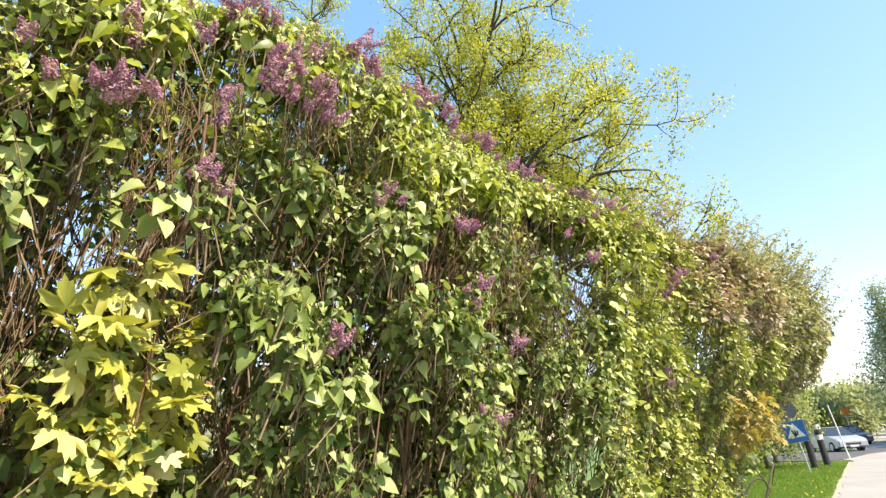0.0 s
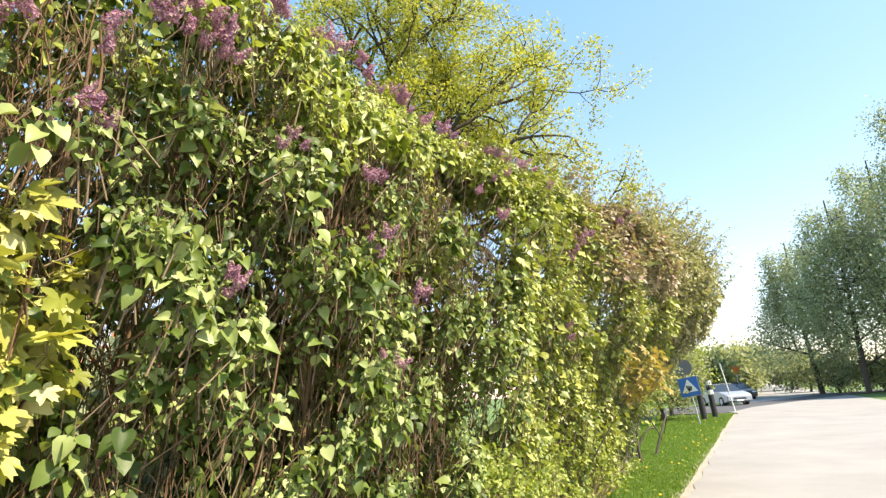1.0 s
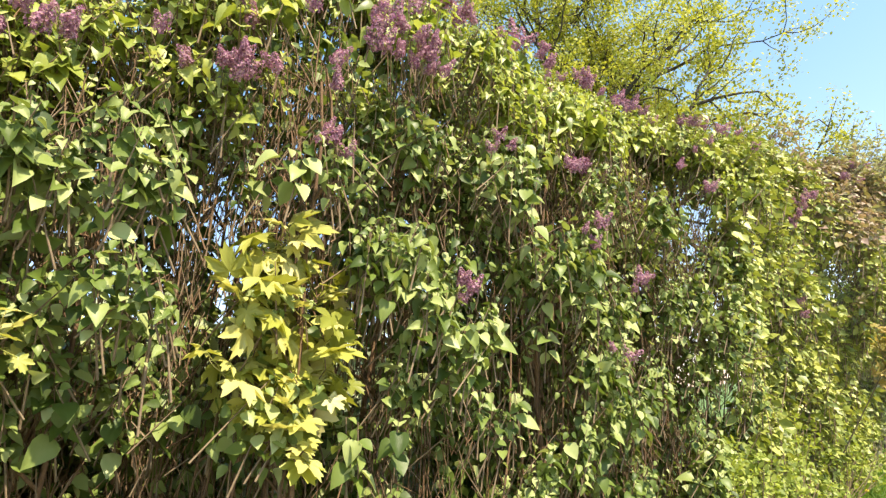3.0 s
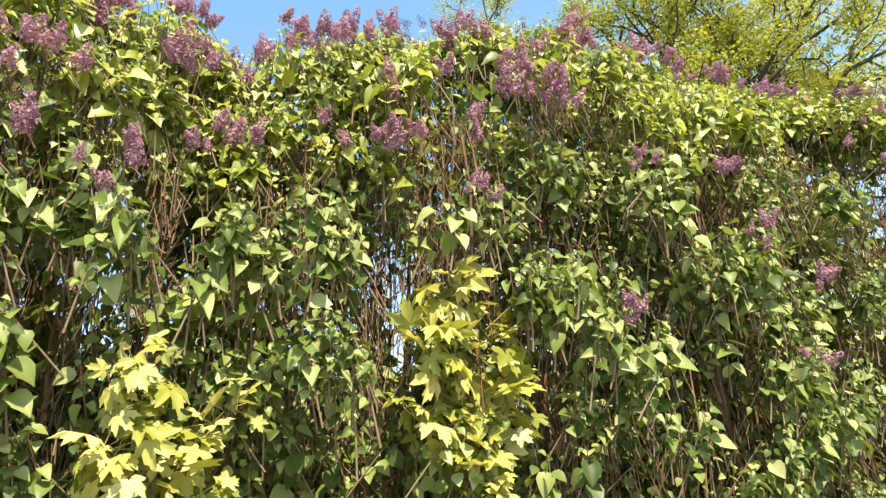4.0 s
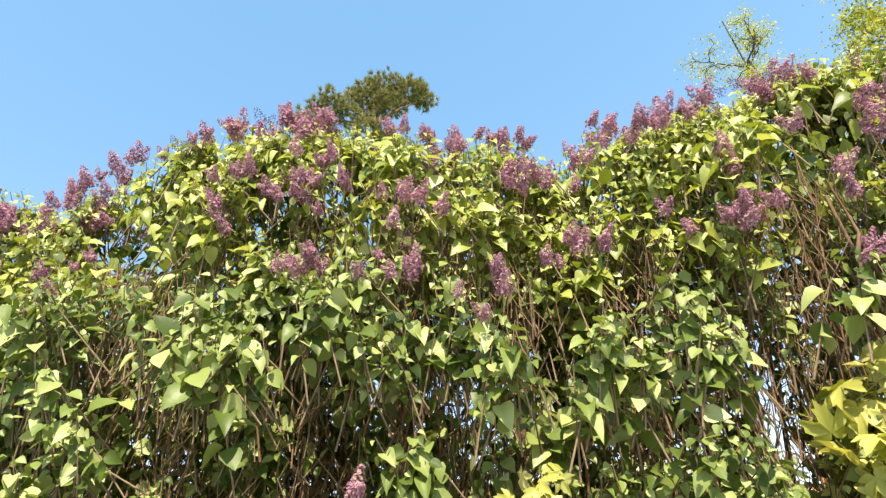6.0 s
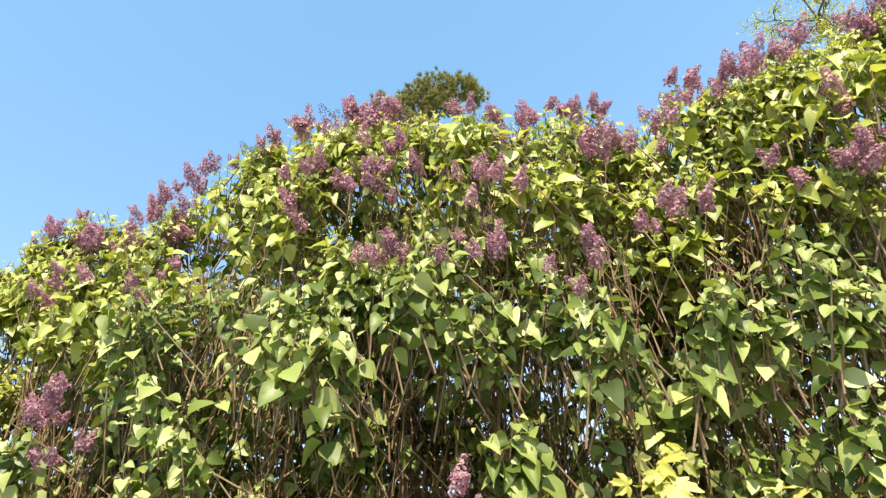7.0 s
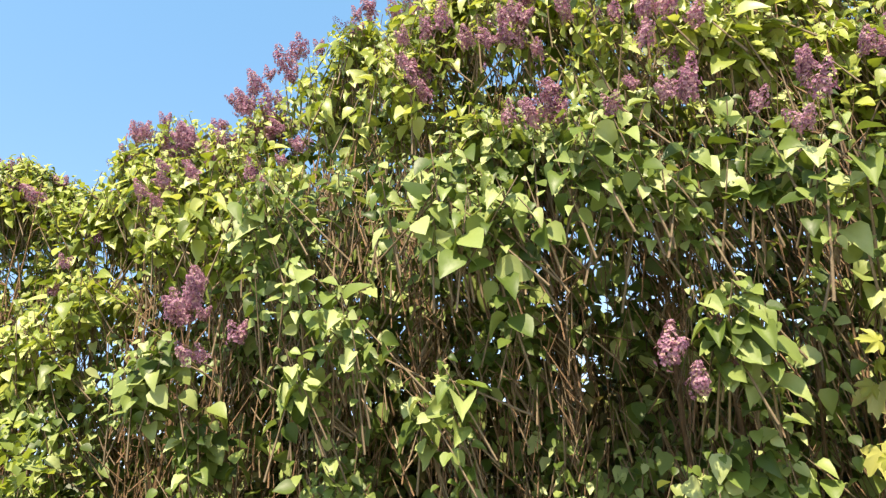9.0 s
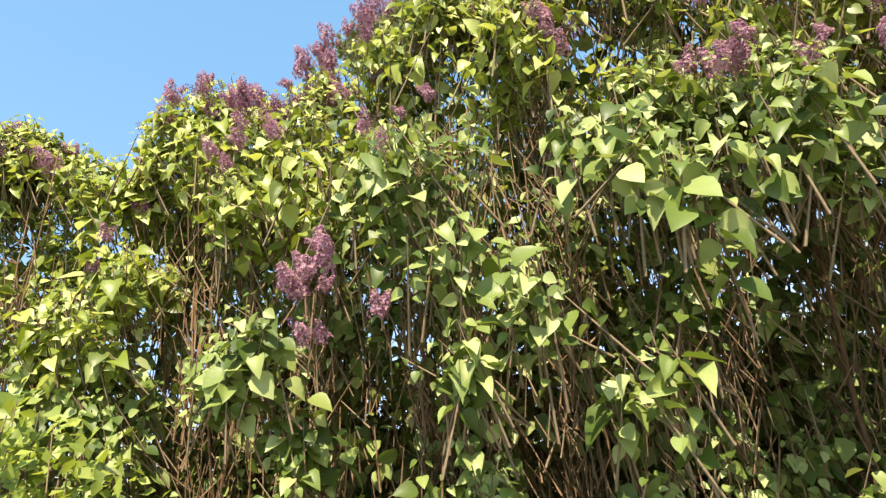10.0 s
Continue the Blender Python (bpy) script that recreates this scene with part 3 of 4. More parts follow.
def hedge_bush(index, name, label, category, s0, s1, apart, count, flowers, upper, lower, templates, size, density, stems=26, group="", low=0.1, bark=None, pairs=(3, 6), rest_templates=None, inner=0, sink=0.3, wild=0.28):
    """A hedge bush: a clump of bare stems, leafy shoots and, on lilacs, mauve panicles."""
    local = np.random.default_rng(100 + index)
    mid = (s0 + s1) / 2
    foot = place(mid, front_of(mid, 0.5) - 0.9)
    bush = thing(name, foot, label, category, group)
    back = np.array(foot)
    for k in range(int(stems * (s1 - s0))):
        s = float(bunched(local.uniform(s0, s1)))
        sunk = local.uniform(0.15 if s0 < 5 else 0.6, 1.5)
        tip = top_of(s) - local.uniform(0.3, 1.2)
        end = xyz(s + local.normal(0, 0.14) + LEAN * (tip - 1.6), min(front_of(s, tip), front_of(s, 0.5) + 0.25) - sunk * local.uniform(0.5, 1.0), tip)
        start = xyz(s - LEAN * 1.6, front_of(s, 0.5) - sunk - 0.1, 0.0)
        r = local.uniform(0.0025, 0.008) * (2.6 if local.uniform() < 0.13 else 1.0)
        line = wander(start, end, 12, 0.07, local) + np.cumsum(local.normal(0, 0.014, (12, 3)), 0) - back
        line[0, 2] = 0.0
        sprigs = [(line, np.linspace(r, r * 0.45, 12))]
        for b in range(7):
            at = line[local.integers(3, 11)]
            sprigs.append((wander(at, at + np.array([*local.normal(0, 0.10, 2), local.uniform(0.05, 0.45)]), 4, 0.04, local), np.linspace(r * 0.6, r * 0.25, 4)))
        part("stem", tubes("stem", sprigs, 4), bark or STEM, bush)
    s, z, deep = shoots(count, local, (s0 - 0.1, s1 + 0.1), density, low, sink)
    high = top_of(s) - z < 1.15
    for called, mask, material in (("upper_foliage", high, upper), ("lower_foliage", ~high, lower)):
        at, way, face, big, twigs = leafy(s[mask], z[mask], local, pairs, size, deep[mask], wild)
        turns = frames(way, face)
        near = (at - np.array(ORIGIN)) @ C3 - front_of((at - np.array(ORIGIN)) @ A3, at[:, 2])
        at = at - back
        order = np.argsort(-near)
        own, rest = order[:apart], order[apart:]
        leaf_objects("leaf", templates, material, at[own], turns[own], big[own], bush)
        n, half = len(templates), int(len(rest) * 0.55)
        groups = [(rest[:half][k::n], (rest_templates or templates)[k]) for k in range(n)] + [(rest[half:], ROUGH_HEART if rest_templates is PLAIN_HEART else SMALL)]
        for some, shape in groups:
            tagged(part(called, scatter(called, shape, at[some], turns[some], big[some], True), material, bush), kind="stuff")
        twig = part("twig_growth", tubes("twig_growth", [(p - back, r) for p, r in twigs], 3), TWIG, bush)
        tagged(twig, kind="stuff")
    if inner:
        n = int(inner * (4.6 if -2.8 < mid < 1.6 else 2.0) * (s1 - s0))
        s, z = local.uniform(s0, s1, n), 0.8 + local.uniform(0, 1, n) ** 0.85 * (top_of(mid) - 1.75)
        s = bunched(s) + LEAN * (z - 1.6)
        d = front_of(s, z) - 0.22 - local.exponential(0.5, n)
        at = xyz(s, d, z) - back
        to = at + np.column_stack([local.normal(0, 0.05, (len(s), 2)), local.uniform(0.05, 0.24, len(s))]) + A3 * LEAN * 0.14
        r = local.uniform(0.0015, 0.0055, len(s))
        for some, bark_of in ((np.arange(len(s)) % 3 > 0, STEM), (np.arange(len(s)) % 3 == 0, TWIG)):
            tagged(part("inner_twig_growth", sticks("inner_twig_growth", at[some], to[some], r[some]), bark_of, bush), kind="stuff")
        n = int(inner * 9.5 * (s1 - s0))
        s, z = local.uniform(s0 - 0.1, s1 + 0.1, n), 0.2 + local.uniform(0, 1, n) ** 0.95 * (top_of(mid) - 0.5)
        open_patch = np.sin(s * 5.3 + 0.6) * np.sin(z * 4.1 + s * 2.0) > 0.55
        keep = ~(open_patch & (z > 1.9) & (z < 3.2))
        s, z = s[keep], z[keep]
        d = front_of(s, z) - 0.45 - local.uniform(0, 1.4, len(s))
        keep = ~opening(s, d, z)
        s, d, z = s[keep], d[keep], z[keep]
        at = xyz(s, d, z) - back
        way = unit(local.normal(0, 1, (len(s), 3)) + np.array([0, 0, -0.5]))
        face = local.normal(0, 0.5, (len(s), 3)) + np.array([0, 0, 0.6]) + C3 * 0.6
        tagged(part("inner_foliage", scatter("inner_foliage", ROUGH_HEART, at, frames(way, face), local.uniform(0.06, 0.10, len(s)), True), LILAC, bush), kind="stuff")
    for k in range(flowers):
        s = local.uniform(s0, s1)
        drop = abs(local.normal(0, 0.2)) if local.uniform() < 0.92 else local.uniform(0.4, 1.3)
        for c in range(local.integers(2, 6)):
            sk = s + local.normal(0, 0.095)
            zk = min(top_of(sk), top_of(s)) - drop + local.normal(0, 0.04) - 0.05
            flower(sk, front_of(sk, zk) - (local.uniform(0, 0.6) if drop < 0.25 else local.uniform(-0.08, 0.05)), zk, local, back, bush, 0.85 if drop < 0.4 else 0.65)
    for s, z, n in FLOWERS:
        if s0 <= s < s1 and flowers:
            for c in range(n + 1):
                sk = s + local.normal(0, 0.07)
                zk = min(z + local.normal(0, 0.045), top_of(sk)) - 0.05
                flower(sk, front_of(sk, zk) + local.uniform(-0.02, 0.1), zk, local, back, bush, 0.72)
    return bush


edges = [-7.5, -6.3, -5.2, -4.2, -3.3, -2.6, -1.9, -1.2, -0.5, 0.2, 0.9, 1.6, 2.4, 3.2, 4.1, 5.0]
for i in range(len(edges) - 1):
    a, b = edges[i], edges[i + 1]
    close = -3.5 < a < 3.5
    # lighter upper and darker lower leaf colours add to the sun and shade
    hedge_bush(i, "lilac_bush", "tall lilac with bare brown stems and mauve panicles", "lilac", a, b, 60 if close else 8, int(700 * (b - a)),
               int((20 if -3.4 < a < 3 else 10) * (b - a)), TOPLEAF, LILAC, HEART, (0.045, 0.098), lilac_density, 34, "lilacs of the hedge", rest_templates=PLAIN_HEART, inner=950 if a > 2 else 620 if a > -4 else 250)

# ---- mixed shrubs further along the hedge ----
OVALS = [strip_leaf([(0.0, 0.05), (0.42, 0.27), (1.0, 0.004)], 0.15 + 0.15 * k, 0.15 + 0.2 * k) for k in range(3)]
for i, (a, b, name, label, upper, lower, flowers, count) in enumerate([
        (5.0, 6.0, "hedge_shrub", "leafy green shrub with a few mauve lilac panicles", SHRUB, SHRUB, 3, 1150),
        (6.0, 7.1, "hedge_shrub", "dense bright green shrub in the roadside hedge", SHRUB, SHRUB, 2, 1300),
        (7.1, 8.3, "hedge_shrub", "shrub with bronze young leaves and fading pink panicles", BRONZE, SHRUB, 7, 1500),
        (8.3, 9.6, "hedge_shrub", "shrub with bronze young leaves and fading pink panicles", BRONZE, SHRUB, 6, 1500),
        (9.6, 11.0, "hedge_shrub", "pale green shrub with thin twigs over the verge", GREYLEAF, SHRUB, 0, 1600),
        (11.0, 12.4, "hedge_shrub", "pale green shrub with thin twigs over the verge", GREYLEAF, GREYLEAF, 0, 1500)]):
    hedge_bush(40 + i, name, label, "shrub", a, b, 20, count, flowers, upper, lower, OVALS, (0.06, 0.135), full_density, 6, "mixed shrubs of the hedge", 0.05, rest_templates=[SMALL] * 3, bark=TWIG, sink=0.15, wild=0.55)


def sprays(index, label, s0, s1, count, material, size, reach):
    """Long thin shoots with paired leaves that stand out of the hedge's outline."""
    local = np.random.default_rng(700 + index)
    foot = place((s0 + s1) / 2, front_of((s0 + s1) / 2, 0.5) - 0.5)
    back = np.array(foot)
    bush = thing("twiggy_shrub", foot, label, "shrub", "twiggy shrubs of the hedge")
    at, way, face, big = [], [], [], []
    for k in range(count):
        s = local.uniform(s0, s1)
        z = top_of(s) * (1 - 0.6 * local.uniform(0, 1) ** 1.6)
        root = xyz(s, front_of(s, z) - local.uniform(0.1, 0.4), z) - back
        out = unit(C3 * local.uniform(0.2, 0.9) + A3 * local.normal(0.25, 0.4) + np.array([0, 0, local.uniform(0.2, 1.2)]))
        line = wander(root, root + out * local.uniform(*reach), 6, 0.05, local)
        start = np.array([local.normal(0, 0.2), local.normal(0, 0.2), 0.0])
        lines = [(line, np.linspace(0.006, 0.002, 6))]
        if k % 24 == 0:
            lines.append((wander(start, root, 8, 0.15, local), np.linspace(0.009, 0.005, 8)))
        part("shoot", tubes("shoot", lines, 4), TWIG, bush)
        for j in range(20):
            u = local.uniform(0.15, 1.0) * 5
            i = min(4, int(u))
            p = line[i] + (line[i + 1] - line[i]) * (u - i)
            w = unit(np.cross(out, local.normal(0, 1, 3)) + out * 0.6 + np.array([0, 0, -0.2]))
            at.append(p + w * 0.02)
            way.append(w)
            face.append(np.array([0, 0, 1.0]) + C3 * 0.4 + local.normal(0, 0.4, 3))
            big.append(local.uniform(*size))
    tagged(part("foliage", scatter("foliage", SMALL, at, frames(np.array(way), np.array(face)), big, True), material, bush), kind="stuff")
    return bush


sprays(0, "shrub with bronze-tinted shoots rising from the hedge", 6.2, 8.6, 110, BRONZE, (0.045, 0.08), (0.3, 0.6))
sprays(1, "thin twiggy shrub with small pale leaves over the verge", 8.0, 10.4, 190, GREYLEAF, (0.045, 0.08), (0.4, 0.85))
sprays(2, "thin twiggy shrub with small pale leaves over the verge", 10.2, 12.4, 200, GREYLEAF, (0.045, 0.08), (0.4, 0.9))
sprays(3, "bright leafy shrub with upright yellow-green shoots", 4.6, 7.2, 110, SHRUB, (0.045, 0.08), (0.2, 0.4))


def low_shrub(index, label, s0, s1, d0, z0, z1, count, material, size, category="shrub", spread=0.35):
    """A low mound of small leaves on thin twigs in front of the hedge."""
    local = np.random.default_rng(300 + index)
    foot = place((s0 + s1) / 2, d0)
    back = np.array(foot)
    bush = thing("low_shrub", foot, label, category, "low shrubs before the hedge")
    s = local.uniform(s0, s1, count)
    d = d0 + local.normal(0, spread, count)
    rise = 1 - np.clip(np.abs(s - (s0 + s1) / 2) / ((s1 - s0) / 2), 0, 1) ** 3 * 0.5
    z = z0 + (z1 - z0) * rise * local.uniform(0, 1, count) ** 0.8
    tips = xyz(s, d, z) - back
    at, way, face, big, lines = [], [], [], [], []
    for i in range(count):
        out = unit(C3 * local.normal(0.4, 0.5) + A3 * local.normal(0, 0.5) + np.array([0, 0, local.uniform(0.5, 1.2)]))
        for j in range(7):
            w = unit(local.normal(0, 1, 3) + out * 0.6)
            at.append(tips[i] - out * 0.03 * j)
            way.append(w)
            face.append(np.array([0, 0, 0.7]) + C3 * 0.6 + local.normal(0, 0.4, 3))
            big.append(local.uniform(*size))
        if i % 4 == 0:
            root = np.array([tips[i][0] * 0.4, tips[i][1] * 0.4, 0.0])
            lines.append((wander(root, tips[i], 6, 0.06, local), np.linspace(0.007, 0.002, 6)))
    turns = frames(np.array(way), np.array(face))
    tagged(part("twig_growth", tubes("twig_growth", lines, 4), TWIG, bush), kind="stuff")
    tagged(part("foliage", scatter("foliage", SMALL, at, turns, big, True), material, bush), kind="stuff")
    return bush


low_shrub(0, "low privet with fresh yellow-green leaves by the verge", 3.6, 5.4, -1.0, 0.05, 1.2, 900, PRIVET, (0.04, 0.06), spread=0.2)
low_shrub(1, "low privet with fresh yellow-green leaves by the verge", 5.2, 7.4, -1.25, 0.05, 1.25, 1200, PRIVET, (0.045, 0.065), spread=0.2)
low_shrub(2, "low privet with fresh yellow-green leaves by the verge", 7.2, 9.6, -1.4, 0.05, 1.2, 1300, PRIVET, (0.045, 0.07), spread=0.2)
low_shrub(5, "low privet with fresh yellow-green leaves by the verge", 9.2, 12.2, -1.6, 0.05, 1.45, 1300, SHRUB, (0.05, 0.075), spread=0.22)
low_shrub(3, "yellow-green small-leaved shrub among the lilacs", -3.9, -2.75, -1.45, 0.6, 2.5, 800, PRIVET, (0.04, 0.065), spread=0.2)
low_shrub(4, "yellow-green small-leaved shrub among the lilacs", -5.6, -3.9, -1.6, 0.4, 2.6, 900, PRIVET, (0.04, 0.065), spread=0.25)


for i, (a, b, z1) in enumerate([(-8.0, -5.6, 2.7), (-5.7, -3.6, 2.8), (-4.0, -1.7, 3.1), (-2.4, -0.1, 3.1), (-0.5, 1.0, 2.1)]):
    low_shrub(10 + i, "tangle of dry straw-coloured undergrowth behind the lilac stems", a, b, -2.9, 0.1, z1, 1700, STRAW, (0.05, 0.10), "undergrowth", 0.3)


def maple_sapling(index, label, s, d, z0, z1, half, count, material, size=(0.10, 0.18), thick=0.55, set_back=0.1):
    """A young maple: a thin stem, side shoots, each leaf on its own stalk."""
    local = np.random.default_rng(500 + index)
    foot = place(s, d - set_back)
    back = np.array(foot)
    tree = thing("maple_sapling", foot, label, "maple", "maple saplings in the hedge")
    stem = wander(np.zeros(3), xyz(np.float64(s), np.float64(d), np.float64(z1 - 0.12)) - back, 9, 0.04, local)
    part("stem", tubes("stem", [(stem, np.linspace(0.011, 0.004, 9))], 6), TWIG, tree)
    shoots_made = []
    for k in range(9):
        z = z0 + (z1 - z0) * (k + 0.5) / 9
        reach = half * math.sqrt(max(0.2, 1 - ((z - (z0 + z1) / 2) / ((z1 - z0) / 1.6)) ** 2))
        tip = xyz(np.float64(s + reach * math.sin(k * 2.3) * local.uniform(0.6, 1.0)), np.float64(d + reach * thick * math.cos(k * 2.3)), np.float64(z)) - back
        root = stem[np.argmin(np.abs(stem[:, 2] - (tip[2] - 0.18)))]
        line = wander(root, tip, 6, 0.03, local)
        part("side_shoot", tubes("side_shoot", [(line, np.linspace(0.005, 0.002, 6))], 5), TWIG, tree)
        shoots_made.append(line)
    at, way, face, big = [], [], [], []
    for k in range(count):
        line = shoots_made[k % 9]
        root = line[local.integers(2, 6)]
        w = unit(local.normal(0, 0.6, 3) + C3 * 0.35 + np.array([0, 0, 0.25]))
        tip = root + w * local.uniform(0.05, 0.16) * (half / 0.36)
        part("leaf_stalk", tubes("leaf_stalk", [(wander(root, tip, 4, 0.008, local), np.linspace(0.0022, 0.0014, 4))], 4), material, tree)
        at.append(tip)
        way.append(unit(w * 0.8 + np.array([0, 0, -local.uniform(0.0, 1.1)]) + C3 * 0.2 + local.normal(0, 0.25, 3)))
        face.append(C3 * local.uniform(0.2, 1.0) + np.array([0, 0, local.uniform(0.4, 1.1)]) + local.normal(0, 0.3, 3))
        big.append(local.uniform(*size) * (0.6 if k % 4 == 0 else 1.0))
    leaf_objects("maple_leaf", MAPLES, material, np.array(at), frames(np.array(way), np.array(face)), big, tree)
    return tree


maple_sapling(0, "maple sapling with large yellow-green spring leaves", 1.05, -1.2, 1.6, 2.34, 0.30, 210, MAPLE, (0.085, 0.195))
maple_sapling(1, "maple sapling with large yellow-green spring leaves", -0.1, -1.33, 1.35, 2.12, 0.30, 190, MAPLE, (0.07, 0.15))
maple_sapling(2, "small maple with amber-tinted leaves beside the verge", 7.9, -0.12, 1.5, 1.98, 0.38, 190, AMBER, (0.08, 0.13), 0.6, 1.3)


# ---- trees ----
def grow(start, way, length, radius, level, deepest, local, lines, tips, fork=4, spread=0.8, rise=0.15, sway=0.10):
    """A limb and, in turn, its side limbs; collects the lines by level and the twig ends."""
    n = 7 if level < 2 else 5
    pts = [np.array(start, float)]
    w = unit(way)
    for i in range(n - 1):
        w = unit(w + local.normal(0, sway * (1 + level * 0.5), 3) + np.array([0, 0, rise * 0.25]))
        pts.append(pts[-1] + w * length / (n - 1))
    pts = np.array(pts)
    lines.append((level, pts, np.linspace(radius, radius * (0.5 if level < deepest else 0.25), n)))
    if level and level < deepest:
        tips.append((pts[-1], w))
    if level == deepest:
        tips.append((pts[-1], w))
        tips.append((pts[n // 2], w))
        return
    for k in range(fork + (1 if level == 0 else 0)):
        i = local.integers(max(1, n // 3), n) if k else n - 1
        side = unit(local.normal(0, 1, 3))
        side = unit(side - w * (side @ w))
        grow(pts[i], unit(w * local.uniform(0.4, 0.9) + side * spread + np.array([0, 0, rise])), length * local.uniform(0.5, 0.75), radius * local.uniform(0.42, 0.62), level + 1,
             deepest, local, lines, tips, fork, spread, rise, sway)


def leaf_cloud(tips, per_tip, radius, size, local, hang=0.0):
    tp = np.repeat(np.array([t for t, w in tips]), per_tip, axis=0)
    at = tp + local.normal(0, radius, tp.shape) + np.array([0, 0, -1.0]) * np.abs(local.normal(0, hang, (len(tp), 1)))
    way = unit(local.normal(0, 1, tp.shape) + np.array([0, 0, -0.4]))
    face = local.normal(0, 0.6, tp.shape) + np.array([0, 0, 0.8]) + C3 * 0.4
    return at, frames(way, face), local.uniform(*size, len(tp))


def tree(name, label, foot, trunk_height, trunk_radius, limb_ways, limb_length, deepest, leaf, template, size, per_tip, radius, seed, bark=BARK, fork=4, spread=0.8, rise=0.15, hang=0.0,
         group="", lean=(0, 0, 0), category="tree", sway=0.10):
    """A tree: trunk, each main limb with its twigs, and a crown of many small leaves."""
    local = np.random.default_rng(seed)
    root = thing(name, foot, label, category, group)
    top = np.array([lean[0], lean[1], trunk_height])
    line = wander(np.array([0, 0, -0.1]), top, 9, trunk_radius * 0.8, local)
    part("trunk", tubes("trunk", [(line, np.linspace(trunk_radius * 1.25, trunk_radius * 0.3, 9))], 10), bark, root)
    tips = []
    for at, way, length in limb_ways:
        lines = []
        start = line[min(8, int(at * 8))]
        grow(start, np.array(way, float), limb_length * length, trunk_radius * 0.55 * max(0.5, length), 0, deepest, local, lines, tips, fork, spread, rise, sway)
        part("limb", tubes("limb", [(p, r) for lv, p, r in lines], 4 if foot.length > 14 else 5), bark, root)
    at, turns, big = leaf_cloud(tips, per_tip, radius, size, local, hang)
    tagged(part("crown", scatter("crown", template, at, turns, big, True), leaf, root), kind="stuff")
    return root


def round_ways(n, up, local_seed, lengths=(0.7, 1.0)):
    local = np.random.default_rng(local_seed)
    return [(0.45 + 0.55 * k / n, (math.cos(k * 2.4), math.sin(k * 2.4), up + local.uniform(-0.2, 0.3)), local.uniform(*lengths)) for k in range(n)]


# the oak behind the hedge, reaching out over it
tree("oak_tree", "large spreading oak with sparse yellow-green spring leaves", bearing(3.0, 15.0), 7.2, 0.25,
     [(0.55, (1.0, -0.25, 0.16), 1.1), (0.75, (0.9, 0.1, 0.55), 1.1), (0.85, (0.6, -0.5, 0.8), 1.0), (1.0, (0.15, 0.1, 1.0), 1.3),
      (0.95, (0.1, 0.4, 1.0), 1.1), (0.9, (0.45, 0.4, 0.9), 1.2), (0.8, (0.0, -0.5, 0.9), 0.9), (0.65, (0.95, -0.5, 0.4), 1.0), (1.0, (0.1, -0.4, 1.0), 1.1)],
     3.9, 3, OAKLEAF, SMALL, (0.055, 0.105), 64, 0.15, 21, fork=4, spread=0.75, rise=0.08, sway=0.16)
tree("young_oak_tree", "slender oak with a sparse rounded crown of yellow-green leaves", bearing(-12.8, 15.0), 16.4, 0.06,
     [(0.8 + 0.03 * k, (math.cos(k * 2.4), math.sin(k * 2.4), 0.9), 0.8 + 0.05 * k) for k in range(7)], 1.1, 2, OAKLEAF, SMALL, (0.05, 0.09), 14, 0.12, 22, fork=4, sway=0.15)


def pine(label, foot, height, clumps, seed):
    """A tall pine: bare reddish trunk, crooked limbs, flat rounded tufts of needles."""
    local = np.random.default_rng(seed)
    root = thing("pine_tree", foot, label, "tree")
    trunk = wander(np.zeros(3), np.array([0, 0, height - 0.8]), 12, 0.25, local)
    part("trunk", tubes("trunk", [(trunk, np.linspace(0.26, 0.06, 12))], 10), PINEBARK, root)
    at, turns, big = [], [], []
    for x, y, z, r in clumps:
        centre = np.array([x, y, z])
        start = trunk[np.argmin(np.abs(trunk[:, 2] - (z - 1.0)))]
        part("limb", tubes("limb", [(wander(start, centre, 7, 0.15, local), np.linspace(0.07, 0.02, 7))], 6), PINEBARK, root)
        tufts = centre + unit(local.normal(0, 1, (int(150 * r * r), 3))) * local.uniform(0.45, 1.0, (int(150 * r * r), 1)) * np.array([r, r, r * 0.62])
        for t in tufts:
            out = unit(t - centre + np.array([0, 0, 0.5 * r]))
            w = unit(out[None] + local.normal(0, 0.55, (34, 3)))
            at.append(t[None] + w * 0.02)
            turns.append(frames(w, local.normal(0, 1, (34, 3))))
            big.append(local.uniform(0.16, 0.28, 34))
    tagged(part("needle_crown", scatter("needle_crown", NEEDLES, np.concatenate(at), np.concatenate(turns), np.concatenate(big)), NEEDLE, root), kind="stuff")
    return root


PINE_LOBES = [(0.6, 23.3, 1.15), (1.5, 22.8, 1.05), (-0.2, 22.7, 1.05), (2.2, 22.3, 0.65), (0.7, 22.0, 0.85), (-2.0, 22.0, 0.95), (-2.8, 21.4, 0.85), (-1.3, 21.4, 0.65), (-2.4, 20.6, 0.9), (-0.6, 20.4, 0.8), (0.6, 20.0, 0.7)]
pine("tall pine with a rounded dark crown above the hedge", bearing(-58.0, 19.2), 23.9, [(0.53 * r + 0.3 * math.sin(9 * r), 0.85 * r, z, size) for r, z, size in PINE_LOBES], 31)

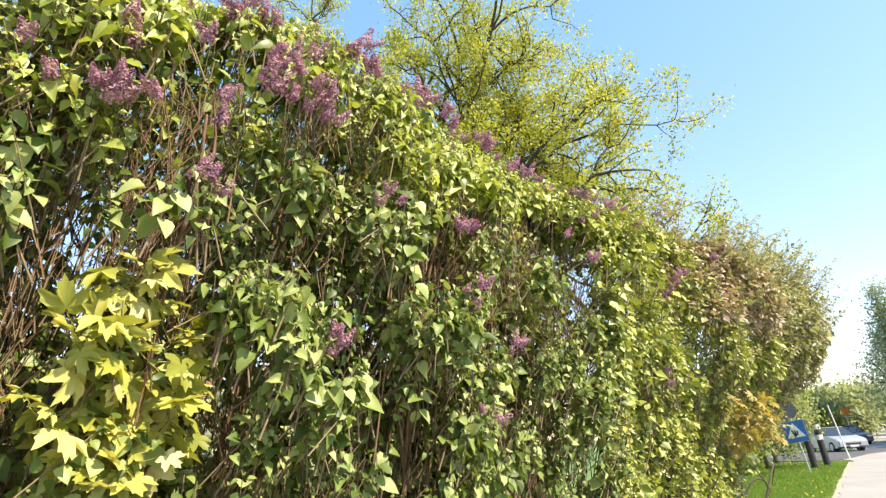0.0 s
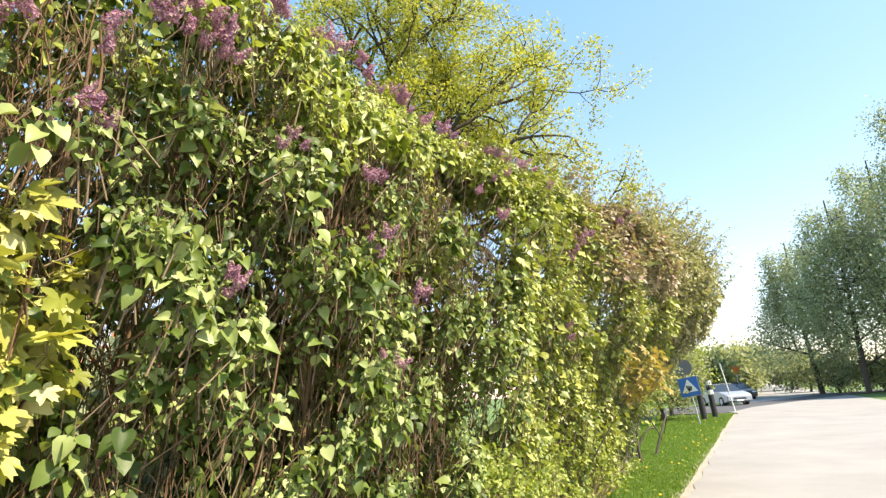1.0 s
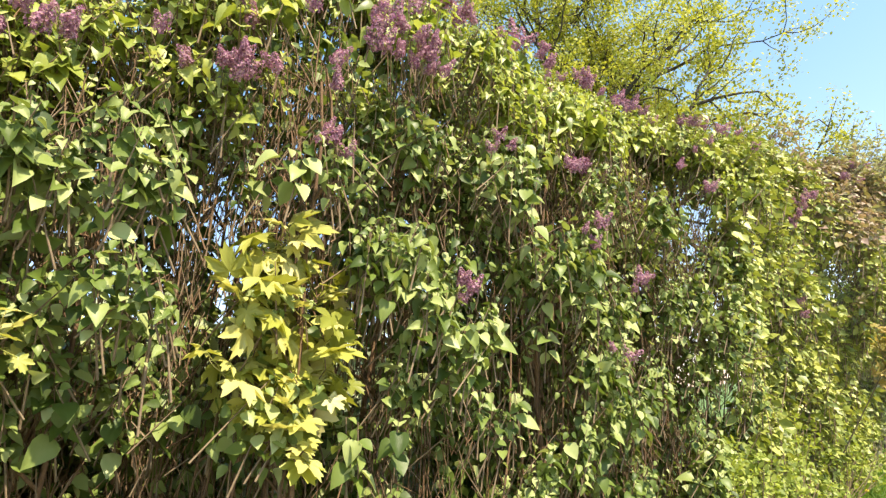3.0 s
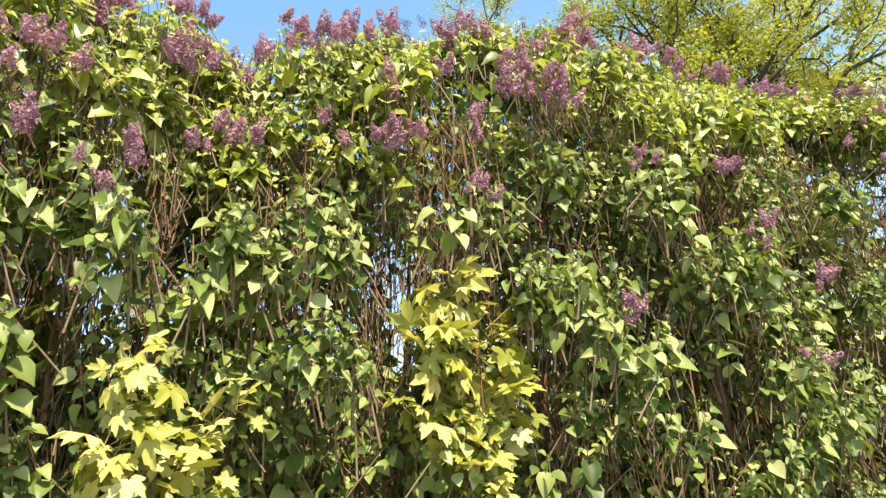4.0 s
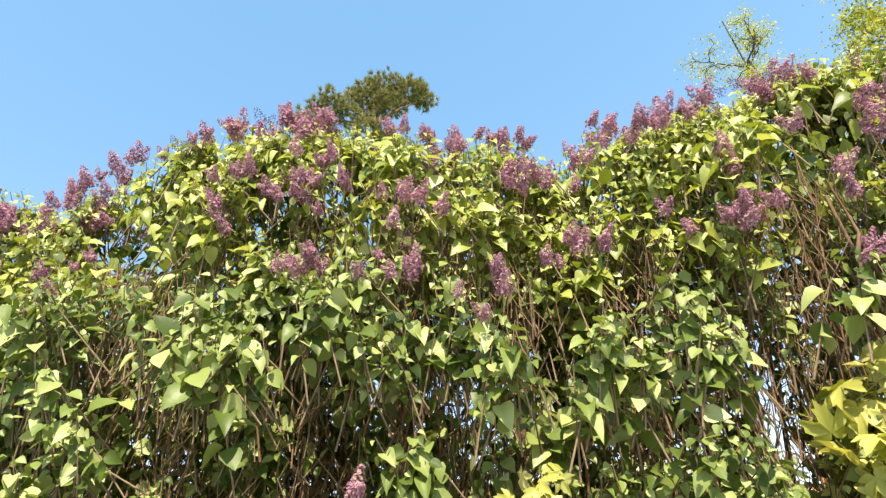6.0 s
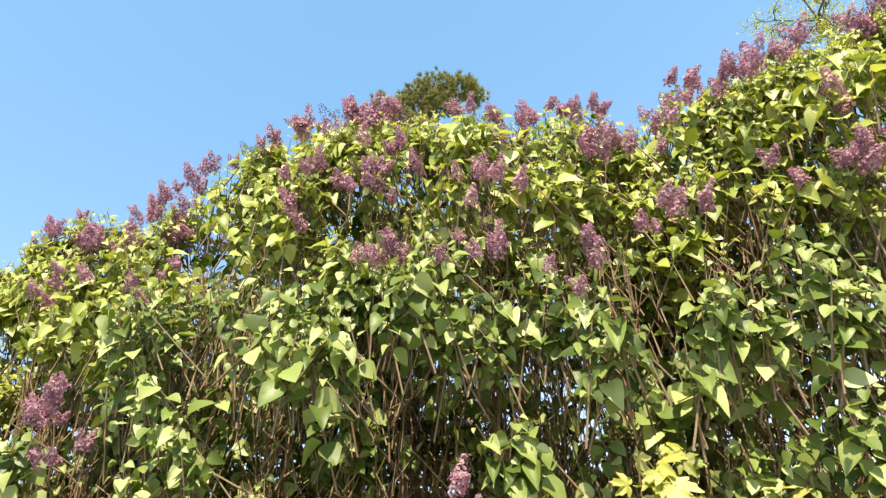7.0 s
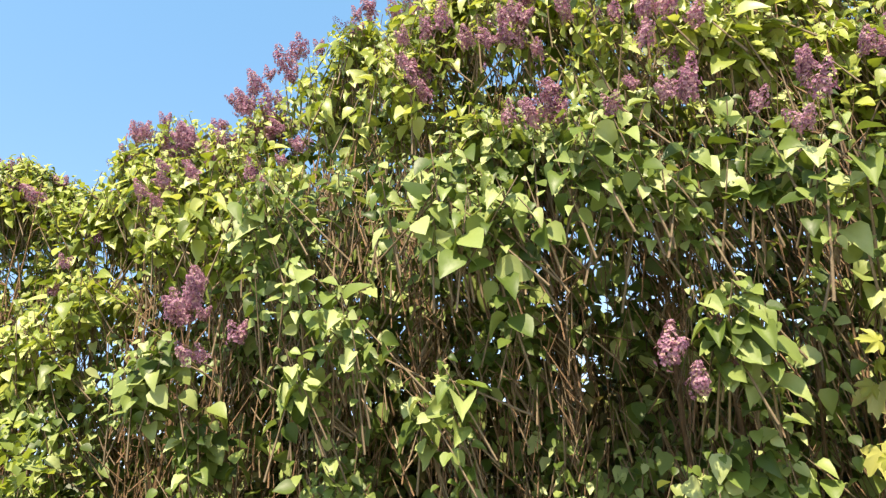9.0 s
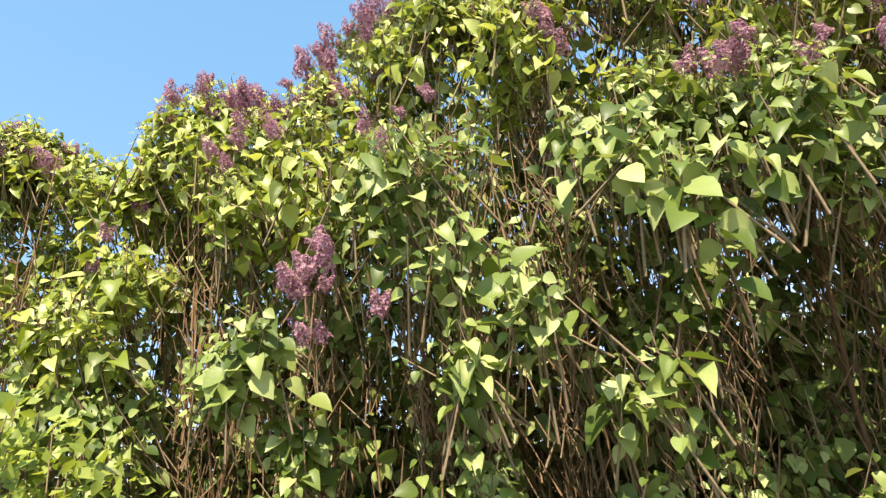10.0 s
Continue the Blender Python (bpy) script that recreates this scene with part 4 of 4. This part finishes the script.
# birches and undergrowth across the road
for i, (hd, dist, height, lean) in enumerate([(43.4, 58, 20.5, 0.5), (47.4, 62, 25, -0.4), (50.5, 56, 28, 0.4), (40.3, 64, 18.0, -0.3), (53.5, 60, 28, 0.2), (57.0, 55, 25, 0.2)]):
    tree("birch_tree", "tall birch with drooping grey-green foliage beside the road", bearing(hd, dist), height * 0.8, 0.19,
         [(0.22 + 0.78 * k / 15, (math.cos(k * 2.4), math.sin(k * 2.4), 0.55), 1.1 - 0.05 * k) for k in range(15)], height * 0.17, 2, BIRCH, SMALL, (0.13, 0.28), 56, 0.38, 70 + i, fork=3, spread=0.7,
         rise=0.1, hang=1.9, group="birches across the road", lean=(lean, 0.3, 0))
for i, (hd, dist, height) in enumerate([(39.5, 75, 6), (41.5, 64, 5), (44.5, 62, 4.5), (48, 60, 5), (51, 58, 5), (38.6, 95, 8), (55, 56, 5)]):
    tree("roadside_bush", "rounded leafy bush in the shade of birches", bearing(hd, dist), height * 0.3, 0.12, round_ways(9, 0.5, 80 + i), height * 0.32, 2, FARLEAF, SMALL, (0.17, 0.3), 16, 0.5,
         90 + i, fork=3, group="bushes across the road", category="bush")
# trees that close the road in the distance
far = random.Random(4)
for i in range(26):
    hd = 31.3 + i * 0.33
    dist = far.uniform(95, 170) if hd > 35 else far.uniform(62, 110)
    if 36.0 < hd < 38.0:
        dist = far.uniform(190, 230)
    height = dist * math.tan(radians(far.uniform(4.0, 5.4) if hd < 36 else far.uniform(3.0, 4.2))) + 1.6
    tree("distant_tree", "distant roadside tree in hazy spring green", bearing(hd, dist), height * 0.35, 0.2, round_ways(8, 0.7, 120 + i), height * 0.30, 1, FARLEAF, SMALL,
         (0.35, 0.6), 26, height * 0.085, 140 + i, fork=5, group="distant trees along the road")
# a small apple tree leaning out over the verge
tree("apple_tree", "small apple tree with thin twigs reaching over the verge", place(11.6, -2.3), 2.4, 0.07, round_ways(10, 0.75, 150), 1.25, 2, GREYLEAF, OVAL, (0.05, 0.085), 9, 0.10, 151,
     fork=4, spread=0.7, rise=0.2, sway=0.14, lean=(1.35, -0.95, 0))
# yellow-green trees behind the crossing sign
for i, (s, d, height) in enumerate([(29.0, -2.9, 6.2), (33.5, -3.1, 6.8), (37.0, -4.2, 7.4), (30.5, -4.6, 7.0), (25.0, -3.8, 6.0), (19.0, -3.6, 4.6)]):
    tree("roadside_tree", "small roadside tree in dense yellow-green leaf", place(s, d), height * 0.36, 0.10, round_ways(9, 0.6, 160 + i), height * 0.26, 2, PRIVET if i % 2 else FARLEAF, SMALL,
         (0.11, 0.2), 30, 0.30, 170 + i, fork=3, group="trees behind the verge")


# garden shrubs behind the hedge
for i in range(13):
    s, d = -7.6 + i * 1.25, -4.3 - (i % 3) * 0.7
    if abs(s - 1.47 + (d + 1.2) * 0.68) < 0.8:
        continue
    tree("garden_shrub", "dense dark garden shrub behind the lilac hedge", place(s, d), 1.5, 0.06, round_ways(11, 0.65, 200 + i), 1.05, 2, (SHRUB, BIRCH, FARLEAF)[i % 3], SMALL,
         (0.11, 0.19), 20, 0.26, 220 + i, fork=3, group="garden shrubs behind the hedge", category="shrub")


# ---- house and fence behind the hedge ----
def house(foot, turn):
    root = thing("house", foot, "white wooden house with an orange tiled roof behind the hedge", "house", turn=turn)
    part("wall", box((9, 7, 2.9), Matrix.Translation((0, 0, 1.45)), 0.02), WHITE, root)
    for sign in (1, -1):
        slope = Matrix.Translation((0, sign * 2.0, 3.75)) @ Matrix.Rotation(-sign * radians(28), 4, "X")
        roof = part("roof", box((9.8, 4.8, 0.12), slope, 0.01), ROOF, root, "orange clay tile roof")
        for k in range(15):
            part("tile_course", box((9.8, 0.31, 0.035), slope @ Matrix.Translation((0, -2.2 + k * 0.315, 0.075)) @ Matrix.Rotation(radians(3), 4, "X")), ROOF, roof)
    part("chimney", box((0.6, 0.6, 1.3), Matrix.Translation((1.5, 0.3, 5.1)), 0.02), ROOF, root)
    for k in range(3):
        window = part("window", box((1.2, 0.10, 1.25), Matrix.Translation((-3 + 3 * k, -3.5, 1.6)), 0.01), WHITE, root)
        part("pane", box((1.0, 0.04, 1.05), Matrix.Translation((-3 + 3 * k, -3.55, 1.6))), GLASS, window)
    return root


house(bearing(-24.0, 30.0), 20.0)

fence = thing("picket_fence", place(3.4, -4.6), "weathered white picket fence behind the hedge", "fence", turn=TURN)
for k in range(3):
    part("post", box((0.09, 0.09, 1.25), Matrix.Translation((-1.8 + 1.8 * k, 0.06, 0.625)), 0.006), WHITE, fence)
for z in (0.35, 0.95):
    part("rail", box((3.8, 0.04, 0.09), Matrix.Translation((0, 0.0, z)), 0.004), WHITE, fence)
picket = box((0.08, 0.022, 1.2), Matrix.Translation((0, -0.033, 0.64)), 0.004)
picket_data = bpy.data.meshes.new("picket")
picket.to_mesh(picket_data)
picket.free()
for k in range(27):
    part("picket", picket_data, WHITE, fence, matrix=Matrix.Translation((-1.85 + k * 0.142, 0, 0)))


# ---- signs, posts and cars at the crossing ----
def sign_with_disc(foot, turn):
    root = thing("crossing_sign", foot, "leaning pole with blue square crossing sign and round grey disc", "traffic sign", turn=turn)
    lean = Matrix.Rotation(radians(-7), 4, "Y")
    part("pole", rod(0.03, 0.03, 2.62, lean), GREY, root)
    plate = part("plate", box((0.72, 0.02, 0.72), lean @ Matrix.Translation((0, -0.045, 1.5)), 0.008), BLUE, root, "blue square plate")
    part("border", box((0.76, 0.012, 0.76), lean @ Matrix.Translation((0, -0.032, 1.5)), 0.004), GREY, plate)
    m = lean @ Matrix.Translation((0, -0.058, 1.47))
    part("triangle", rod(0.34, 0.34, 0.006, m @ Matrix.Rotation(radians(90), 4, "X"), 3), WHITE, plate, "white triangle")
    for k in range(3):
        part("bar", box((0.05, 0.005, 0.26 - 0.05 * k), m @ Matrix.Translation((-0.06 + 0.06 * k, -0.012, -0.03)) @ Matrix.Rotation(radians(-14 + 14 * k), 4, "Y"), 0.001), BLACK, plate)
    disc = rod(0.33, 0.33, 0.02, lean @ Matrix.Translation((-0.02, -0.04, 2.26)) @ Matrix.Rotation(radians(90), 4, "X"), 28)
    part("disc", disc, DARKGREY, root, "round plate seen from its grey back")
    for z in (1.35, 1.65, 2.26):
        part("clamp", box((0.09, 0.05, 0.04), lean @ Matrix.Translation((0, -0.01, z)), 0.004), GREY, root)
    return root


sign_with_disc(bearing(30.8, 25.5), -33)


def banded_post(foot, height, banded, label):
    root = thing("marker_post", foot, label, "post", "dark posts by the crossing")
    part("post", rod(0.13, 0.12, height, Matrix.Rotation(radians(-3), 4, "Y"), 14), BLACK, root)
    if banded:
        for z in (0.62, 0.86):
            part("band", rod(0.133, 0.131, 0.2, Matrix.Rotation(radians(-3), 4, "Y") @ Matrix.Translation((0, 0, height * z)), 14), WHITE, root, "white reflective band")
    return root


banded_post(bearing(31.2, 28.5), 1.9, False, "dark round post standing in the verge grass")
banded_post(bearing(32.1, 30.0), 1.75, True, "black round post with two white bands")


def slim_pole(foot, height, lean, label):
    root = thing("slim_pole", foot, label, "pole")
    part("pole", rod(0.035, 0.03, height, Matrix.Rotation(radians(lean), 4, "Y"), 10), WHITE, root)
    part("cap", rod(0.04, 0.03, 0.05, Matrix.Rotation(radians(lean), 4, "Y") @ Matrix.Translation((0, 0, height)), 10), GREY, root)
    return root


slim_pole(bearing(33.7, 36.0), 2.6, -9, "leaning pale pole at the street corner")
warning = thing("warning_sign", bearing(34.3, 60.0), "small orange warning sign on a pole", "traffic sign", turn=-34)
part("pole", rod(0.035, 0.035, 2.6), GREY, warning)
tri = bmesh.new()
face = tri.faces.new([tri.verts.new(p) for p in ((-0.42, -0.04, 2.9), (0, -0.04, 2.2), (0.42, -0.04, 2.9))])
bmesh.ops.solidify(tri, geom=[face], thickness=0.02)
part("plate", tri, ORANGE, warning, "orange triangular plate")


def car(foot, turn, paint, label, length=4.3):
    """A hatchback: one shaped body, glasshouse, wheels with rims, lamps."""
    root = thing("parked_car", foot, label, "car", turn=turn)
    half = length / 2
    side = [(-half, 0.35), (-half, 0.85), (-half + 0.12, 1.02), (half - 1.15, 0.98), (half - 0.2, 0.78), (half, 0.62), (half, 0.35), (half - 0.3, 0.24), (-half + 0.3, 0.24)]
    bm = bmesh.new()
    ring = [[bm.verts.new((x * k, y, z)) for x, z in side] for y, k in ((-0.88, 0.97), (-0.80, 1.0), (0.80, 1.0), (0.88, 0.97))]
    for a, b in zip(ring, ring[1:]):
        for i in range(len(side)):
            j = (i + 1) % len(side)
            bm.faces.new((a[i], a[j], b[j], b[i]))
    bm.faces.new(ring[0][::-1])
    bm.faces.new(ring[-1])
    bmesh.ops.recalc_face_normals(bm, faces=bm.faces)
    body = part("body", bm, paint, root)
    bm = bmesh.new()
    lowr = [(-half + 0.1, 1.0), (half - 1.05, 0.97)]
    upr = [(-half + 0.55, 1.47), (half - 2.0, 1.48)]
    v = [bm.verts.new((lowr[0][0], s * 0.80, 1.0)) for s in (-1, 1)] + [bm.verts.new((lowr[1][0], s * 0.80, 0.97)) for s in (1, -1)]
    w = [bm.verts.new((upr[0][0], s * 0.62, 1.46)) for s in (-1, 1)] + [bm.verts.new((upr[1][0], s * 0.62, 1.47)) for s in (1, -1)]
    bm.faces.new(w)
    for i in range(4):
        bm.faces.new((v[i], v[(i + 1) % 4], w[(i + 1) % 4], w[i]))
    bmesh.ops.recalc_face_normals(bm, faces=bm.faces)
    part("glasshouse", bm, GLASS, root, "dark tinted windows")
    part("roof", box((upr[1][0] - upr[0][0] + 0.08, 1.3, 0.05), Matrix.Translation(((upr[0][0] + upr[1][0]) / 2, 0, 1.49)), 0.02), paint, root)
    for x in (-half + 0.8, half - 0.85):
        for y in (-0.80, 0.80):
            m = Matrix.Translation((x, y, 0.31)) @ Matrix.Rotation(radians(90), 4, "X") @ Matrix.Translation((0, 0, -0.11))
            wheel = part("wheel", rod(0.31, 0.31, 0.22, m, 20), RUBBER, root)
            part("rim", rod(0.2, 0.2, 0.236, m @ Matrix.Translation((0, 0, -0.008)), 14), GREY, wheel)
    for y in (-0.62, 0.62):
        part("headlight", box((0.12, 0.36, 0.15), Matrix.Translation((half - 0.07, y, 0.66)), 0.03), LAMP, root)
    part("grille", box((0.05, 0.9, 0.16), Matrix.Translation((half - 0.01, 0, 0.48)), 0.02), BLACK, root)
    part("number_plate", box((0.03, 0.5, 0.11), Matrix.Translation((half + 0.012, 0, 0.36)), 0.004), WHITE, root)
    return root


car(bearing(33.0, 47.0) + Vector((0, 0, 0.0)), -96, CARPAINT, "silver hatchback parked at the street corner")
car(bearing(34.0, 60.0) + Vector((0, 0, 0.0)), -100, DARKCAR, "dark car parked beyond the crossing", 4.4)

# low dark limbs that arch over the grass where the hedge ends
arches = thing("arching_branch", place(14.6, -1.6), "bare dark branches arching low over the grass", "branch", turn=TURN)
local = np.random.default_rng(61)
for k in range(7):
    reach, rise = local.uniform(0.5, 1.3), local.uniform(0.55, 1.05)
    side, start = local.uniform(-0.5, 0.5), local.uniform(-1.2, 0.6)
    u = np.linspace(0, 1, 12)
    line = np.column_stack([start + reach * u, side + 0.25 * np.sin(3 * u + k), rise * np.sin(np.pi * np.minimum(u * 0.85, 0.85)) + local.normal(0, 0.015, 12)])
    line[0, 2] = 0.0
    part("limb", tubes("limb", [(line, np.linspace(0.035, 0.008, 12))], 6), BARK, arches)

# overhead cable across the road
wire = thing("overhead_cable", bearing(31.0, 70.0), "thin dark overhead cable over the road", "cable")
ends = np.array(bearing(30.0, 60.0, 6.2)), np.array(bearing(39.0, 80.0, 7.6))
t = np.linspace(0, 1, 14)[:, None]
sag = ends[0] * (1 - t) + ends[1] * t - np.array([0, 0, 0.8]) * (4 * t * (1 - t)) - np.array(bearing(31.0, 70.0))
part("cable", tubes("cable", [(sag, np.full(14, 0.02))], 5), BLACK, wire)

# ---- grass of the verge ----
local = np.random.default_rng(900)


def grass(name, label, s_range, d_range, count, size, seed):
    local = np.random.default_rng(seed)
    s = local.uniform(*s_range, count)
    d = local.uniform(*d_range, count)
    at = xyz(s, d, np.zeros(count))
    way = unit(np.array([0, 0, 1.0]) + local.normal(0, 0.35, (count, 3)))
    ob = part(name, scatter(name, BLADE, at, frames(way, local.normal(0, 1, (count, 3))), local.uniform(*size, count)), GRASSBLADE)
    return tagged(ob, label, "grass", kind="stuff")


grass("verge_grass", "fresh green verge grass along the road", (2.0, 20.0), (-2.6, -0.12), 90000, (0.03, 0.09), 901)
grass("far_verge_grass", "fresh green verge grass along the road", (20.0, 33.0), (-3.6, -0.15), 34000, (0.06, 0.14), 902)
grass("hedge_foot_grass", "tufts of grass at the foot of the hedge", (-8.0, 2.0), (-2.2, -0.12), 14000, (0.06, 0.22), 903)

# ---- weeds and dandelions in the verge ----
local = np.random.default_rng(950)
count = 500
s, d = local.uniform(3.0, 33.0, count), -0.15 - local.exponential(0.5, count)
at = xyz(s, d, local.uniform(0.02, 0.06, count))
weeds = part("verge_weeds", scatter("verge_weeds", OVALS[1], at, frames(unit(local.normal(0, 1, (count, 3)) + np.array([0, 0, 0.5])), np.array([0, 0, 1.0]) + local.normal(0, 0.3, (count, 3))),
                                    local.uniform(0.04, 0.08, count), True), PRIVET)
tagged(weeds, "broad-leaved weeds among the verge grass", "weeds", kind="stuff")
for k in range(22):
    foot = place(local.uniform(8, 27), -0.25 - local.exponential(0.5))
    high = local.uniform(0.12, 0.24)
    bloom = thing("dandelion", foot, "yellow dandelion on a thin stalk in the grass", "flower", "dandelions in the verge")
    part("stalk", rod(0.003, 0.0025, high, sides=6), PRIVET, bloom)
    head = bmesh.new()
    bmesh.ops.create_icosphere(head, subdivisions=1, radius=0.026, matrix=Matrix.Translation((0, 0, high)) @ Matrix.Diagonal((1, 1, 0.55, 1)))
    part("flower_head", head, DANDELION, bloom)
